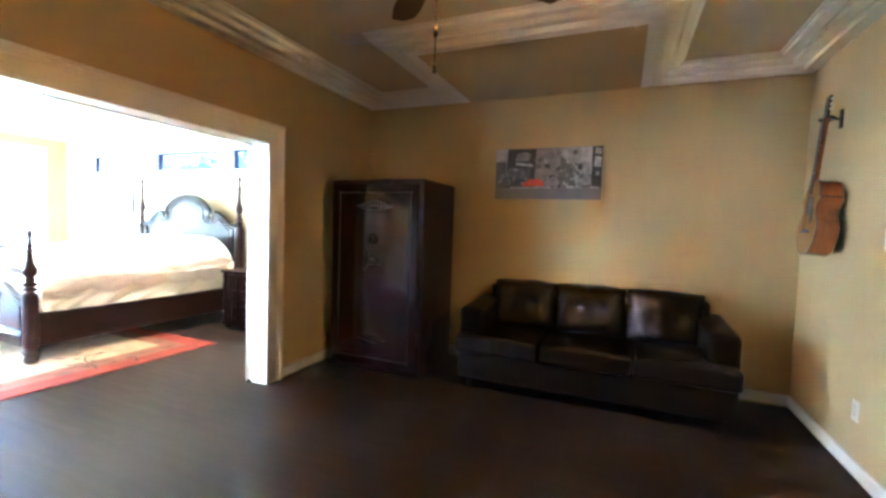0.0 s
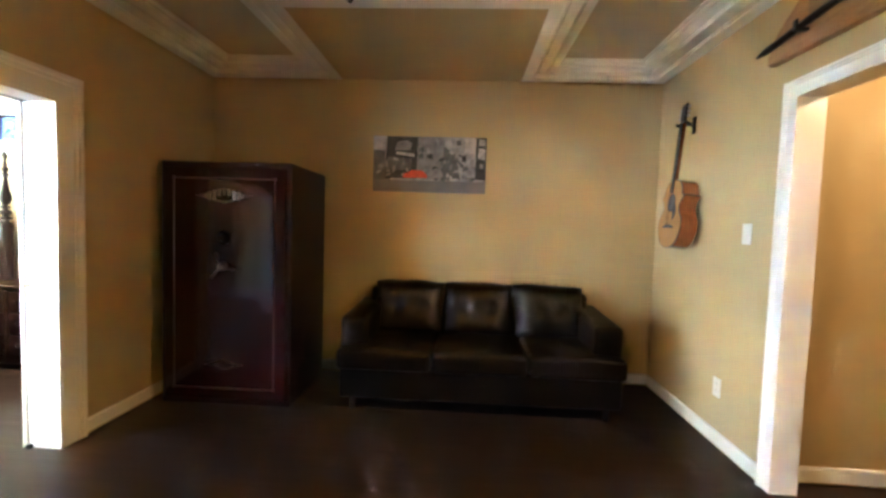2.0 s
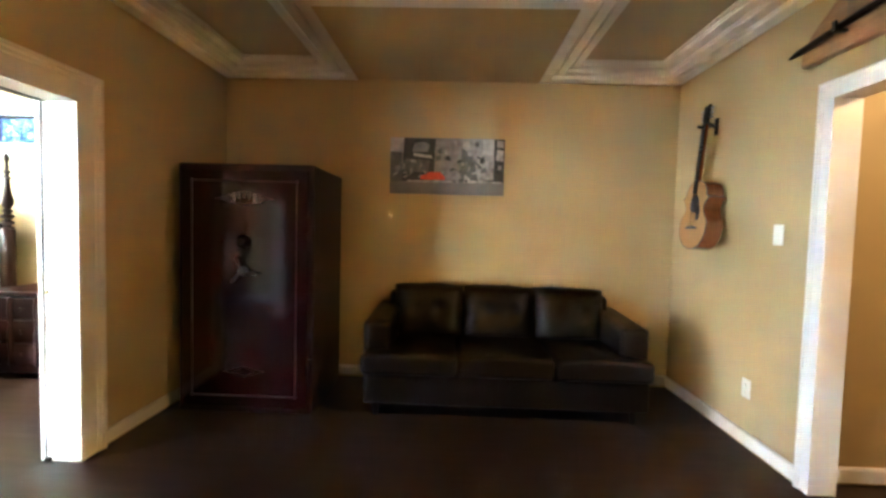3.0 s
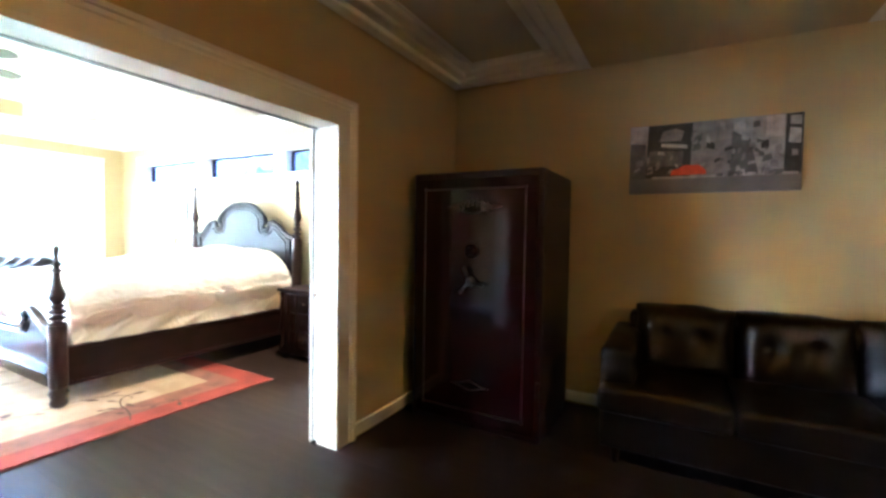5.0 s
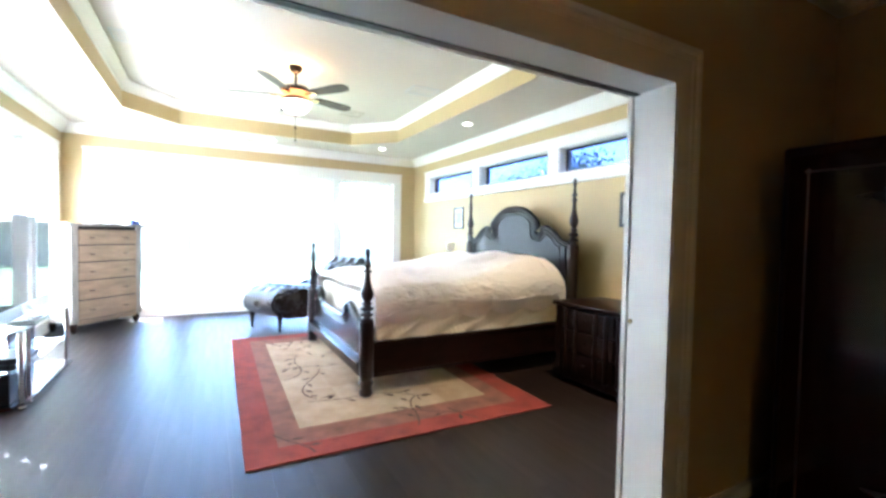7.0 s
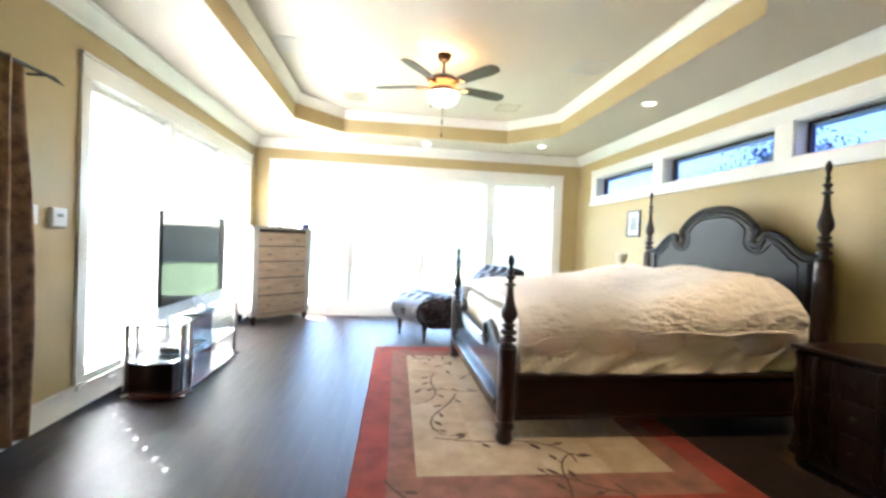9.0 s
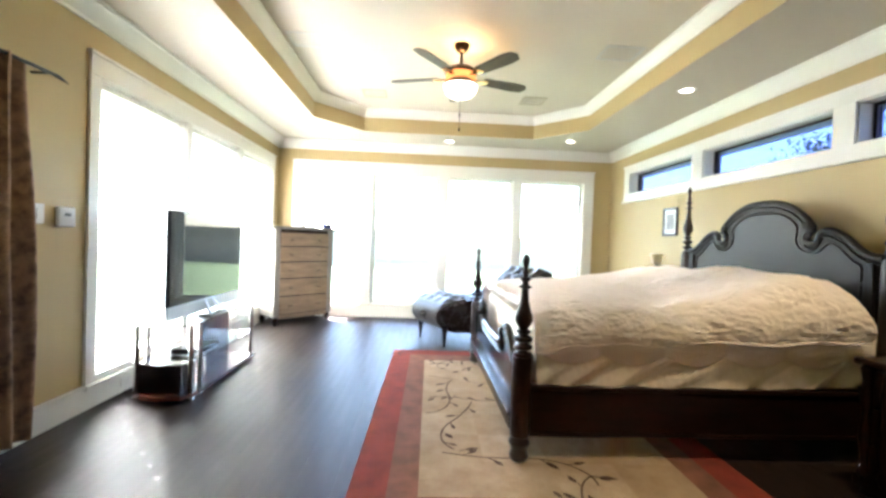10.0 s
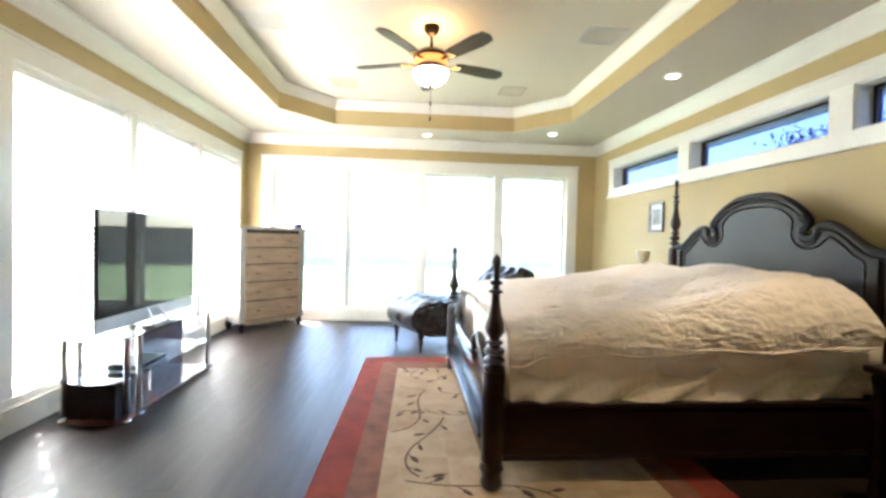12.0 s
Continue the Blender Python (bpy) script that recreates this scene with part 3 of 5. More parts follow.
# ---- study ----
def sofa():
    s = thing("sofa", "dark brown leather three-seat sofa with tufted back cushions", "sofa", (0.735, 4.14, 0))
    w, d = 2.0, 0.82
    x0, x1 = -w / 2, w / 2
    part("base", box(x0 + 0.02, x1 - 0.02, 0.03, d, 0.10, 0.32, 0.02, 3), M_LEATHER, s, smooth=True)
    part("back_frame", box(x0 + 0.1, x1 - 0.1, d - 0.16, d, 0.3, 0.80, 0.05, 4), M_LEATHER, s, smooth=True)
    for k, sx in enumerate((x0, x1 - 0.2)):
        b = box(sx, sx + 0.2, 0.10, d, 0.12, 0.66, 0.045, 4)
        for v in b.verts:
            if v.co.z > 0.5:
                v.co.z += 0.05 * (v.co.y - 0.1)
        part("arm", b, M_LEATHER, s, smooth=True)
    for i in range(3):
        cw = w / 3
        b = box(x0 + i * cw + 0.004, x0 + (i + 1) * cw - 0.004, -0.02, 0.62, 0.315, 0.455, 0.04, 4)
        bmesh.ops.subdivide_edges(b, edges=b.edges[:], cuts=2, use_grid_fill=True)
        for v in b.verts:
            if v.co.z > 0.4:
                v.co.z += 0.018 * math.sin(math.pi * (v.co.x - x0 - i * cw) / cw) + 0.006 * noise.noise(v.co * 7)
        part("seat_cushion", b, M_LEATHER, s, smooth=True, angle=60)
    cw = (w - 0.28) / 3
    for i in range(3):
        cx = x0 + 0.14 + (i + 0.5) * cw
        b = bmesh.new()
        nx, nz = 20, 16
        front = {}
        for ix in range(nx + 1):
            for iz in range(nz + 1):
                u, q = ix / nx * 2 - 1, iz / nz
                bulge = 0.10 * (1 - abs(u) ** 6) * max(0, 1 - abs(2 * q - 1) ** 5) ** 0.6
                for tu in (-0.36, 0.36):
                    bulge -= 0.038 * math.exp(-((u - tu) ** 2 / 0.02 + (q - 0.56) ** 2 / 0.016))
                bulge += 0.012 * noise.noise(Vector((u * 3 + i * 5, q * 3, 2)))
                x = cx + u * cw * 0.495
                z = 0.440 + q * (0.405 + 0.015 * math.cos(u * 1.5) + 0.008 * noise.noise(Vector((u * 2, i * 3.3, 0))))
                y = 0.60 + 0.10 * q - bulge
                front[ix, iz] = (b.verts.new((x, y, z)), b.verts.new((x * 0.995 + cx * 0.005, 0.72 + 0.04 * q, z)))
        for ix in range(nx):
            for iz in range(nz):
                for k in (0, 1):
                    b.faces.new([front[p][k] for p in ((ix, iz), (ix + 1, iz), (ix + 1, iz + 1), (ix, iz + 1))])
        for ix in range(nx):
            for iz in (0, nz):
                b.faces.new((front[ix, iz][0], front[ix + 1, iz][0], front[ix + 1, iz][1], front[ix, iz][1]))
        for iz in range(nz):
            for ix in (0, nx):
                b.faces.new((front[ix, iz][0], front[ix, iz + 1][0], front[ix, iz + 1][1], front[ix, iz][1]))
        c = part("back_cushion", b, M_LEATHER, s, smooth=True, angle=75)
        for tu in (-0.36, 0.36):
            part("button", lathe([(0.002, -0.008), (0.016, -0.006), (0.018, 0), (0.012, 0.006), (0.002, 0.008)], 12, (cx + tu * cw * 0.495, 0.60, 0.685), axis="y"), M_LEATHER, c, smooth=True)
    for lx in (x0 + 0.1, x1 - 0.1):
        for ly in (0.1, d - 0.1):
            part("leg", lathe([(0.018, 0), (0.022, 0.02), (0.03, 0.1), (0.03, 0.105)], 12, (lx, ly, 0)), M_BLACKWOOD, s)
    return s


sofa()


def scroll(points, r, parent, name, material, n=6):
    return part(name, tube(points, r, n), material, parent, smooth=True)


def gun_safe():
    s = thing("gun_safe", "tall burgundy gun safe with silver scroll decoration", "safe", (-1.07, 4.17, 0))
    w, d, h = 0.94, 0.72, 1.73
    part("body", box(-w / 2, w / 2, 0.0, d, 0.0, h, 0.022, 4), M_SAFEB, s, smooth=True)
    door = part("door", box(-w / 2 + 0.035, w / 2 - 0.035, -0.018, 0.004, 0.05, h - 0.045, 0.008, 3), M_SAFE, s, "glossy burgundy door", smooth=True)
    a, c, z0, z1 = -0.36, 0.36, 0.13, h - 0.12
    y = -0.019
    for p0, p1 in (((a, z0), (c, z0)), ((c, z0), (c, z1)), ((c, z1), (a, z1)), ((a, z1), (a, z0))):
        part("pinstripe", tube([(p0[0], y, p0[1]), (p1[0], y, p1[1])], 0.0045, 6), M_SILVER, door)
    for cx in (a, c):
        for cz in (z0, z1):
            part("corner_ornament", lathe([(0.001, -0.003), (0.016, -0.002), (0.016, 0.002), (0.001, 0.003)], 4, (cx, y, cz), axis="y"), M_SILVER, door)
    # scroll plates above and below
    for cz, sc, nm in ((1.49, 1.0, "upper_scroll"), (0.30, 0.7, "lower_scroll")):
        for sg in (-1, 1):
            pts = []
            for k in range(26):
                t = k / 25
                ang = t * 4.6
                rr = 0.055 * (1 - 0.75 * t)
                pts.append((sg * sc * (0.05 + 0.11 * t + rr * math.sin(ang)), y - 0.002, cz + sc * (0.03 * math.cos(ang * 1.3) * (1 - t))))
            scroll(pts, 0.006 * sc, door, nm, M_SILVER)
            scroll([(sg * sc * x, y - 0.002, cz + sc * z) for x, z in ((0.0, -0.045), (0.06, -0.03), (0.12, -0.012), (0.2, 0.0), (0.12, 0.012), (0.05, 0.03), (0, 0.05))], 0.005 * sc, door, nm, M_SILVER)
        if sc == 1.0:
            b = None
            for k in range(7):
                xx = -0.105 + k * 0.035
                b = box(xx - 0.011, xx + 0.011, y - 0.004, y + 0.001, cz - 0.012 + 0.02 * math.cos(k - 3), cz + 0.03 + 0.02 * math.cos((k - 3) * 0.5), 0.003, bm=b)
            part("name_plate", b, M_SILVER, door, "silver lettering too worn to read")
    part("dial", lathe([(0.045, 0), (0.045, -0.012), (0.03, -0.02), (0.022, -0.045), (0.001, -0.045)], 24, (0.0, -0.018, 1.2), axis="y"), M_BRONZE, door, smooth=True)
    part("handle_hub", lathe([(0.03, 0), (0.03, -0.02), (0.02, -0.05), (0.001, -0.05)], 20, (0.0, -0.018, 1.0), axis="y"), M_SILVER, door, smooth=True)
    for k in range(3):
        an = radians(90 + 120 * k + 20)
        part("handle_spoke", tube([(0, -0.055, 1.0), (0.1 * math.cos(an), -0.06, 1.0 + 0.1 * math.sin(an))], 0.009, 8, radii=[0.006, 0.009]), M_SILVER, door, smooth=True)
    for z in (0.35, 1.42):
        part("hinge", lathe([(0.016, z - 0.05), (0.016, z + 0.05)], 12, (w / 2 - 0.012, -0.014, 0)), M_SAFEB, s, smooth=True)
    return s


gun_safe()


def canvas_picture():
    p = thing("canvas_picture", "wide black and white city street canvas with a red car", "picture", (0.28, SN - 0.034, 1.852))
    w, h = 0.975, 0.478
    part("stretcher", box(-w / 2, w / 2, 0.002, 0.033, -h / 2, h / 2, 0.003), CANVAS_EDGE, p)
    part("printed_canvas", box(-w / 2, w / 2, -0.001, 0.002, -h / 2, h / 2), CANVAS, p)
    rnd = random.Random(4)

    def shape(name, pts, tone, lift):
        part(name, prism([(x, z) for x, z in pts], -0.0012, "xz", -0.0012 - lift), GREYS[tone], p)
    shape("printed_sky", [(-0.485, 0.12), (-0.385, 0.12), (-0.37, 0.236), (-0.485, 0.236)], 4, 0)
    shape("printed_tower", [(-0.385, -0.13), (-0.11, -0.13), (-0.10, 0.236), (-0.37, 0.236)], 0, 0.0002)
    shape("printed_tower", [(-0.11, -0.13), (0.12, -0.13), (0.13, 0.236), (-0.10, 0.236)], 2, 0.0004)
    shape("printed_tower", [(0.12, -0.13), (0.27, -0.13), (0.22, 0.10), (0.12, 0.16)], 1, 0.0006)
    shape("printed_tower", [(0.20, -0.10), (0.40, -0.10), (0.395, 0.236), (0.19, 0.236)], 3, 0.0005)
    shape("printed_tower", [(0.30, 0.10), (0.392, 0.10), (0.392, 0.230), (0.30, 0.230)], 4, 0.0009)
    shape("printed_tower", [(0.395, -0.13), (0.485, -0.13), (0.485, 0.236), (0.40, 0.236)], 0, 0.0006)
    shape("printed_tower", [(-0.485, -0.13), (-0.38, -0.13), (-0.385, 0.11), (-0.485, 0.12)], 1, 0.0008)
    shape("printed_billboard", [(-0.30, 0.12), (-0.17, 0.12), (-0.15, 0.18), (-0.20, 0.205), (-0.28, 0.19)], 2, 0.0016)
    shape("printed_billboard", [(-0.29, 0.085), (-0.13, 0.065), (-0.13, 0.088), (-0.285, 0.108)], 4, 0.0024)
    shape("printed_billboard", [(-0.38, -0.05), (-0.16, -0.05), (-0.15, 0.05), (-0.36, 0.06)], 1, 0.0016)
    shape("printed_billboard", [(0.415, 0.06), (0.475, 0.05), (0.475, 0.14), (0.42, 0.15)], 4, 0.0016)
    shape("printed_billboard", [(0.42, 0.17), (0.475, 0.165), (0.475, 0.22), (0.42, 0.225)], 3, 0.0016)
    for k in range(90):
        cx, cz = rnd.uniform(-0.44, 0.46), rnd.uniform(-0.11, 0.19)
        if cz > 0.06 and not -0.10 < cx < 0.28:
            continue
        a, b = rnd.uniform(0.008, 0.026), rnd.uniform(0.008, 0.030)
        sk = rnd.uniform(-0.02, 0.02)
        shape("printed_detail", [(cx - a, cz - b + sk), (cx + a, cz - b * 0.7), (cx + a * 0.8, cz + b), (cx - a * 0.9, cz + b * 0.8 + sk)], rnd.choice((0, 1, 1, 2, 2, 3)), 0.0026 + 0.00004 * k)
    part("printed_street", box(-w / 2 + 0.001, w / 2 - 0.001, -0.0085, -0.0070, -h / 2 + 0.001, -0.13), STREET, p)
    part("printed_kerb", box(-w / 2 + 0.15, w / 2 - 0.02, -0.0092, -0.0084, -0.137, -0.122), GREYS[3], p)
    body = prism([(-0.225, -0.115), (-0.22, -0.085), (-0.18, -0.072), (-0.15, -0.052), (-0.06, -0.050), (-0.035, -0.072), (-0.02, -0.085), (-0.015, -0.115)], 0.0015, "xz", -0.0110)
    part("printed_red_car", body, PRINT_RED, p)
    for k in range(14):
        xx = rnd.uniform(-0.44, 0.44)
        part("printed_traffic", box(xx, xx + rnd.uniform(0.02, 0.05), -0.0100, -0.0093, -0.135, -0.135 + rnd.uniform(0.015, 0.04)), rnd.choice(GREYS), p)
    return p


CANVAS = mat("printed_canvas_grey", (0.5, 0.5, 0.51), 0.7, noise_scale=9, vary=1.0, dark=(0.05, 0.05, 0.055), bump=0.2, bump_scale=400)
CANVAS_EDGE = mat("canvas_edge", (0.55, 0.48, 0.38), 0.8, noise_scale=8, vary=0.2)
GREYS = [mat("print_tone", (g, g, g * 1.03), 0.7, noise_scale=14, vary=0.9, dark=(g * 0.4, g * 0.4, g * 0.42)) for g in (0.06, 0.16, 0.3, 0.45, 0.62)]
STREET = mat("print_street", (0.2, 0.2, 0.205), 0.7, noise_scale=6, vary=0.4)
PRINT_RED = mat("print_red", (0.72, 0.10, 0.03), 0.7, noise_scale=30, vary=0.4)
canvas_picture()


def guitar():
    """Hangs on the east wall with its face to the room. Built face towards -y, then turned."""
    g = thing("acoustic_guitar", "spruce-topped acoustic guitar hung on the wall", "guitar", (SE - 0.06, 4.50, 1.23), -90)
    g.matrix_basis = pose(SE - 0.045, 4.43, 1.215, -4.5, 0, -94)
    half = []
    for k in range(33):
        t = k / 32
        z = 0.49 * t
        wd = 0.195 * math.sqrt(max(0, 1 - ((z - 0.17) / 0.175) ** 2)) if z < 0.20 else 0
        if z >= 0.20:
            q = (z - 0.20) / 0.29
            wd = 0.193 - 0.065 * max(0, math.sin(math.pi * min(1, q / 0.62))) ** 1.3 if q < 0.62 else 0
            if q >= 0.62:
                wd = 0.15 * math.sqrt(max(0, 1 - ((q - 0.62) / 0.40) ** 2.2))
                wd = max(wd, 0.03) if q < 1 else 0.03
        half.append((wd, z))
    half[0] = (0.03, 0.0)
    ring = [(x, z) for x, z in half] + [(-x, z) for x, z in reversed(half)]
    body = part("body", prism(ring, -0.112, "xz", 0.0, 0.004), M_MAHOG, g, "reddish brown mahogany sides and back", smooth=True)
    part("soundboard", prism([(x * 0.975, z * 0.985 + 0.004) for x, z in ring], -0.0035, "xz", -0.1125), M_SPRUCE, g, "honey coloured spruce top")
    part("binding", tube([(x, -0.113, z) for x, z in ring] + [(ring[0][0], -0.113, ring[0][1])], 0.0035, 5), M_BLACK, body)
    part("sound_hole", lathe([(0.054, 0), (0.054, -0.001), (0.001, -0.001)], 24, (0, -0.1168, 0.325), axis="y"), M_BLACK, g)
    part("rosette", lathe([(0.066, 0), (0.066, -0.0006), (0.056, -0.0006), (0.056, 0)], 24, (0, -0.1163, 0.325), axis="y"), M_DARKWOOD, g)
    part("pickguard", prism([(0.03, 0.30), (0.075, 0.31), (0.095, 0.27), (0.08, 0.215), (0.045, 0.20), (0.035, 0.25)], -0.0015, "xz", -0.1165), M_BLACKWOOD, g)
    part("bridge", prism([(-0.09, 0.155), (-0.03, 0.168), (0.03, 0.168), (0.09, 0.155), (0.07, 0.143), (-0.07, 0.143)], -0.01, "xz", -0.1165, 0.002), M_BLACKWOOD, g)
    part("neck", box(-0.026, 0.026, -0.122, -0.10, 0.48, 0.90, 0.008, 2), M_MAHOG, g)
    part("fretboard", box(-0.026, 0.026, -0.128, -0.1225, 0.395, 0.90, 0.001), M_BLACKWOOD, g)
    for k in range(12):
        part("fret", box(-0.025, 0.025, -0.1292, -0.1279, 0.895 - 0.036 * k - 0.001, 0.897 - 0.036 * k), M_STEEL, g)
    head = part("headstock", prism([(-0.026, 0.90), (0.026, 0.90), (0.038, 0.93), (0.034, 1.03), (0, 1.02), (-0.034, 1.03), (-0.038, 0.93)], 0.016, "xz", -0.122, 0.002), M_BLACKWOOD, g)
    for sg in (-1, 1):
        for k in range(3):
            part("tuning_peg", lathe([(0.003, 0), (0.003, 0.02), (0.009, 0.022), (0.01, 0.034), (0.003, 0.038)], 8, (sg * 0.036, -0.112, 0.935 + k * 0.032), axis="x") if sg > 0 else lathe([(0.003, 0), (0.003, -0.02), (0.009, -0.022), (0.01, -0.034), (0.003, -0.038)], 8, (sg * 0.036, -0.112, 0.935 + k * 0.032), axis="x"), M_STEEL, head)
    for k in range(6):
        x = -0.02 + k * 0.008
        part("string", tube([(x * 1.4, -0.132, 0.155), (x, -0.131, 0.90)], 0.0005, 4), M_BRONZE, g)
    return g


guitar()
hg = thing("guitar_hanger", "black padded guitar hanger screwed to the wall", "hanger", (SE, 4.445, 2.105))
part("plate", box(-0.012, -0.001, -0.02, 0.02, -0.06, 0.06, 0.004), M_BLACKWOOD, hg)
part("stem", tube([(-0.01, 0, 0), (-0.055, 0, 0)], 0.007, 8), M_BLACK, hg)
for sg in (-1, 1):
    part("prong", tube([(-0.053, 0, 0), (-0.056, sg * 0.045, 0), (-0.075, sg * 0.058, 0.004), (-0.105, sg * 0.056, 0.012)], 0.010, 8), M_BLACK, hg, smooth=True)


def plank_display():
    p = thing("wooden_wall_display", "live-edge wood plank holding a dark sheathed sword", "wall display", (SE, 3.645, 2.222))
    rnd = random.Random(9)
    L = 1.05
    top = [(-L * k / 30, 0.055 + 0.20 * min(1, k / 6) ** 0.7 * min(1, (31 - k) / 8) + 0.012 * rnd.uniform(-1, 1)) for k in range(31)]
    part("plank", prism([(-L, 0.0), (0.0, 0.0)] + top, -0.05, "yz", -0.002, 0.006), M_SLAB, p)
    pts = [(-0.075, 0.05 - 1.25 * k / 20, 0.065 + 0.115 * k / 20 + 0.012 * math.sin(k / 20 * math.pi)) for k in range(21)]
    sw = part("scabbard", tube(pts, 0.016, 8, radii=[0.006] + [0.017] * 20), M_BLACKWOOD, p, "dark curved scabbard", smooth=True)
    for k in (5, 15):
        y, z = pts[k][1], pts[k][2]
        br = part("bracket", box(-0.11, -0.05, y - 0.012, y + 0.012, z - 0.03, z - 0.018, 0.003), M_BLACK, p)
        part("hook", box(-0.112, -0.103, y - 0.012, y + 0.012, z - 0.03, z + 0.02, 0.003), M_BLACK, br)
    part("carved_plaque", box(-0.062, -0.05, -0.42, -0.27, 0.12, 0.22, 0.006), M_RUSTIC, p)
    return p


plank_display()


def wall_plate(name, label, at, turn, w=0.075, h=0.118, rocker=True):
    p = thing(name, label, "switch" if rocker else "outlet", at, turn)
    part("plate", box(-w / 2, w / 2, -0.007, -0.0005, -h / 2, h / 2, 0.003), M_WHITEP, p)
    if rocker:
        n = max(1, round(w / 0.075))
        for k in range(n):
            x = (k - (n - 1) / 2) * 0.046
            part("rocker", box(x - 0.016, x + 0.016, -0.011, -0.006, -0.033, 0.033, 0.002), M_WHITEP, p)
    else:
        for z in (-0.022, 0.022):
            s = part("socket", box(-0.017, 0.017, -0.009, -0.006, z - 0.015, z + 0.015, 0.004), M_WHITEP, p)
            for x in (-0.006, 0.006):
                part("slot", box(x - 0.001, x + 0.001, -0.0096, -0.0085, z - 0.004, z + 0.005), M_BLACK, s)
    return p


wall_plate("light_switch", "white rocker light switch beside the doorway", (SE, 3.79, 1.337), -90)
wall_plate("wall_outlet", "white double wall outlet above the baseboard", (SE, 3.98, 0.37), -90, rocker=False)
wall_plate("light_switch", "white light switch in the warm lit hall", (2.93, 3.585, 1.28), 0)


def ceiling_fan(at, turn, label, bowl, drop):
    """at: the canopy's place on the ceiling."""
    f = thing("ceiling_fan", label, "ceiling fan", at, turn)
    part("canopy", lathe([(0.001, 0), (0.07, 0), (0.068, -0.03), (0.05, -0.06), (0.03, -0.075), (0.001, -0.075)], 24), M_BRONZE, f, smooth=True)
    part("downrod", lathe([(0.013, -0.07), (0.013, -drop)], 12), M_BRONZE, f, smooth=True)
    z = -drop
    part("motor", lathe([(0.001, z), (0.060, z), (0.120, z - 0.02), (0.150, z - 0.05), (0.150, z - 0.07), (0.001, z - 0.07)], 28), M_BRONZE, f, smooth=True)
    part("copper_ring", lathe([(0.120, z - 0.07), (0.138, z - 0.075), (0.138, z - 0.12), (0.114, z - 0.125)], 28), M_FILIGREE, f, "glowing copper filigree ring", smooth=True)
    part("lower_housing", lathe([(0.001, z - 0.12), (0.108, z - 0.125), (0.156, z - 0.16), (0.162, z - 0.185), (0.001, z - 0.185)], 28), M_BRONZE, f, smooth=True)
    lamp = part("glass_bowl", lathe([(0.151, z - 0.185), (0.150, z - 0.20), (0.132, z - 0.24), (0.090, z - 0.275), (0.036, z - 0.29), (0.001, z - 0.292)], 28), bowl, f, "lit frosted glass bowl", smooth=True)
    part("finial", lathe([(0.012, z - 0.288), (0.016, z - 0.30), (0.006, z - 0.315), (0.001, z - 0.32)], 12), M_BRONZE, lamp, smooth=True)
    ch = part("pull_chain", tube([(0.0, 0, z - 0.318), (0, 0, z - 0.56)], 0.0022, 6), M_BRONZE, f)
    for q in (0.44, 0.57):
        part("chain_fob", lathe([(0.002, 0.012), (0.009, 0.004), (0.009, -0.02), (0.002, -0.028)], 10, (0, 0, z - q)), M_BRONZE, ch, smooth=True)
    for k in range(5):
        m = pose(0, 0, z - 0.11, 0, 0, 72 * k)
        ir = box(0.10, 0.24, -0.018, 0.018, -0.006, 0.004, 0.003)
        box(0.20, 0.27, -0.045, 0.045, -0.004, 0.002, 0.003, bm=ir)
        bmesh.ops.transform(ir, matrix=m, verts=ir.verts)
        part("blade_iron", ir, M_COPPER, f)
        out = [(0.22, -0.05), (0.26, -0.058), (0.56, -0.072), (0.66, -0.06), (0.69, 0.0), (0.66, 0.06), (0.56, 0.072), (0.26, 0.058), (0.22, 0.05)]
        bl = prism(out, 0.008, "xy", 0.004, 0.002)
        bmesh.ops.transform(bl, matrix=m @ pose(0, 0, 0, -12, 0, 0), verts=bl.verts)
        part("blade", bl, M_BLADE, f, "dark walnut fan blade")
    return f


ceiling_fan((0.29, 2.36, 2.665), 57, "bronze ceiling fan with walnut blades and lit bowl", M_BOWLS, 0.175)


def vent(at, w, d, turn=0, material=None, n=9, label="painted metal ceiling air vent"):
    v = thing("ceiling_vent", label, "vent", at, turn)
    m = material or M_VENT
    f = box(-w / 2, w / 2, -d / 2, -d / 2 + 0.025, -0.006, -0.0005, 0.002)
    box(-w / 2, w / 2, d / 2 - 0.025, d / 2, -0.006, -0.0005, 0.002, bm=f)
    box(-w / 2, -w / 2 + 0.025, -d / 2 + 0.025, d / 2 - 0.025, -0.006, -0.0005, 0.002, bm=f)
    box(w / 2 - 0.025, w / 2, -d / 2 + 0.025, d / 2 - 0.025, -0.006, -0.0005, 0.002, bm=f)
    part("frame", f, m, v)
    for k in range(n):
        y = -d / 2 + 0.03 + (d - 0.06) * (k + 0.5) / n
        sb = box(-w / 2 + 0.024, w / 2 - 0.024, -0.005, 0.005, -0.0008, 0.0008)
        bmesh.ops.transform(sb, matrix=pose(0, y, -0.0045, 30), verts=sb.verts)
        part("slat", sb, m, v)
    return v


vent((-0.90, 3.55, 2.665), 0.26, 0.17, 20, M_VENTW, label="pale metal ceiling air vent")


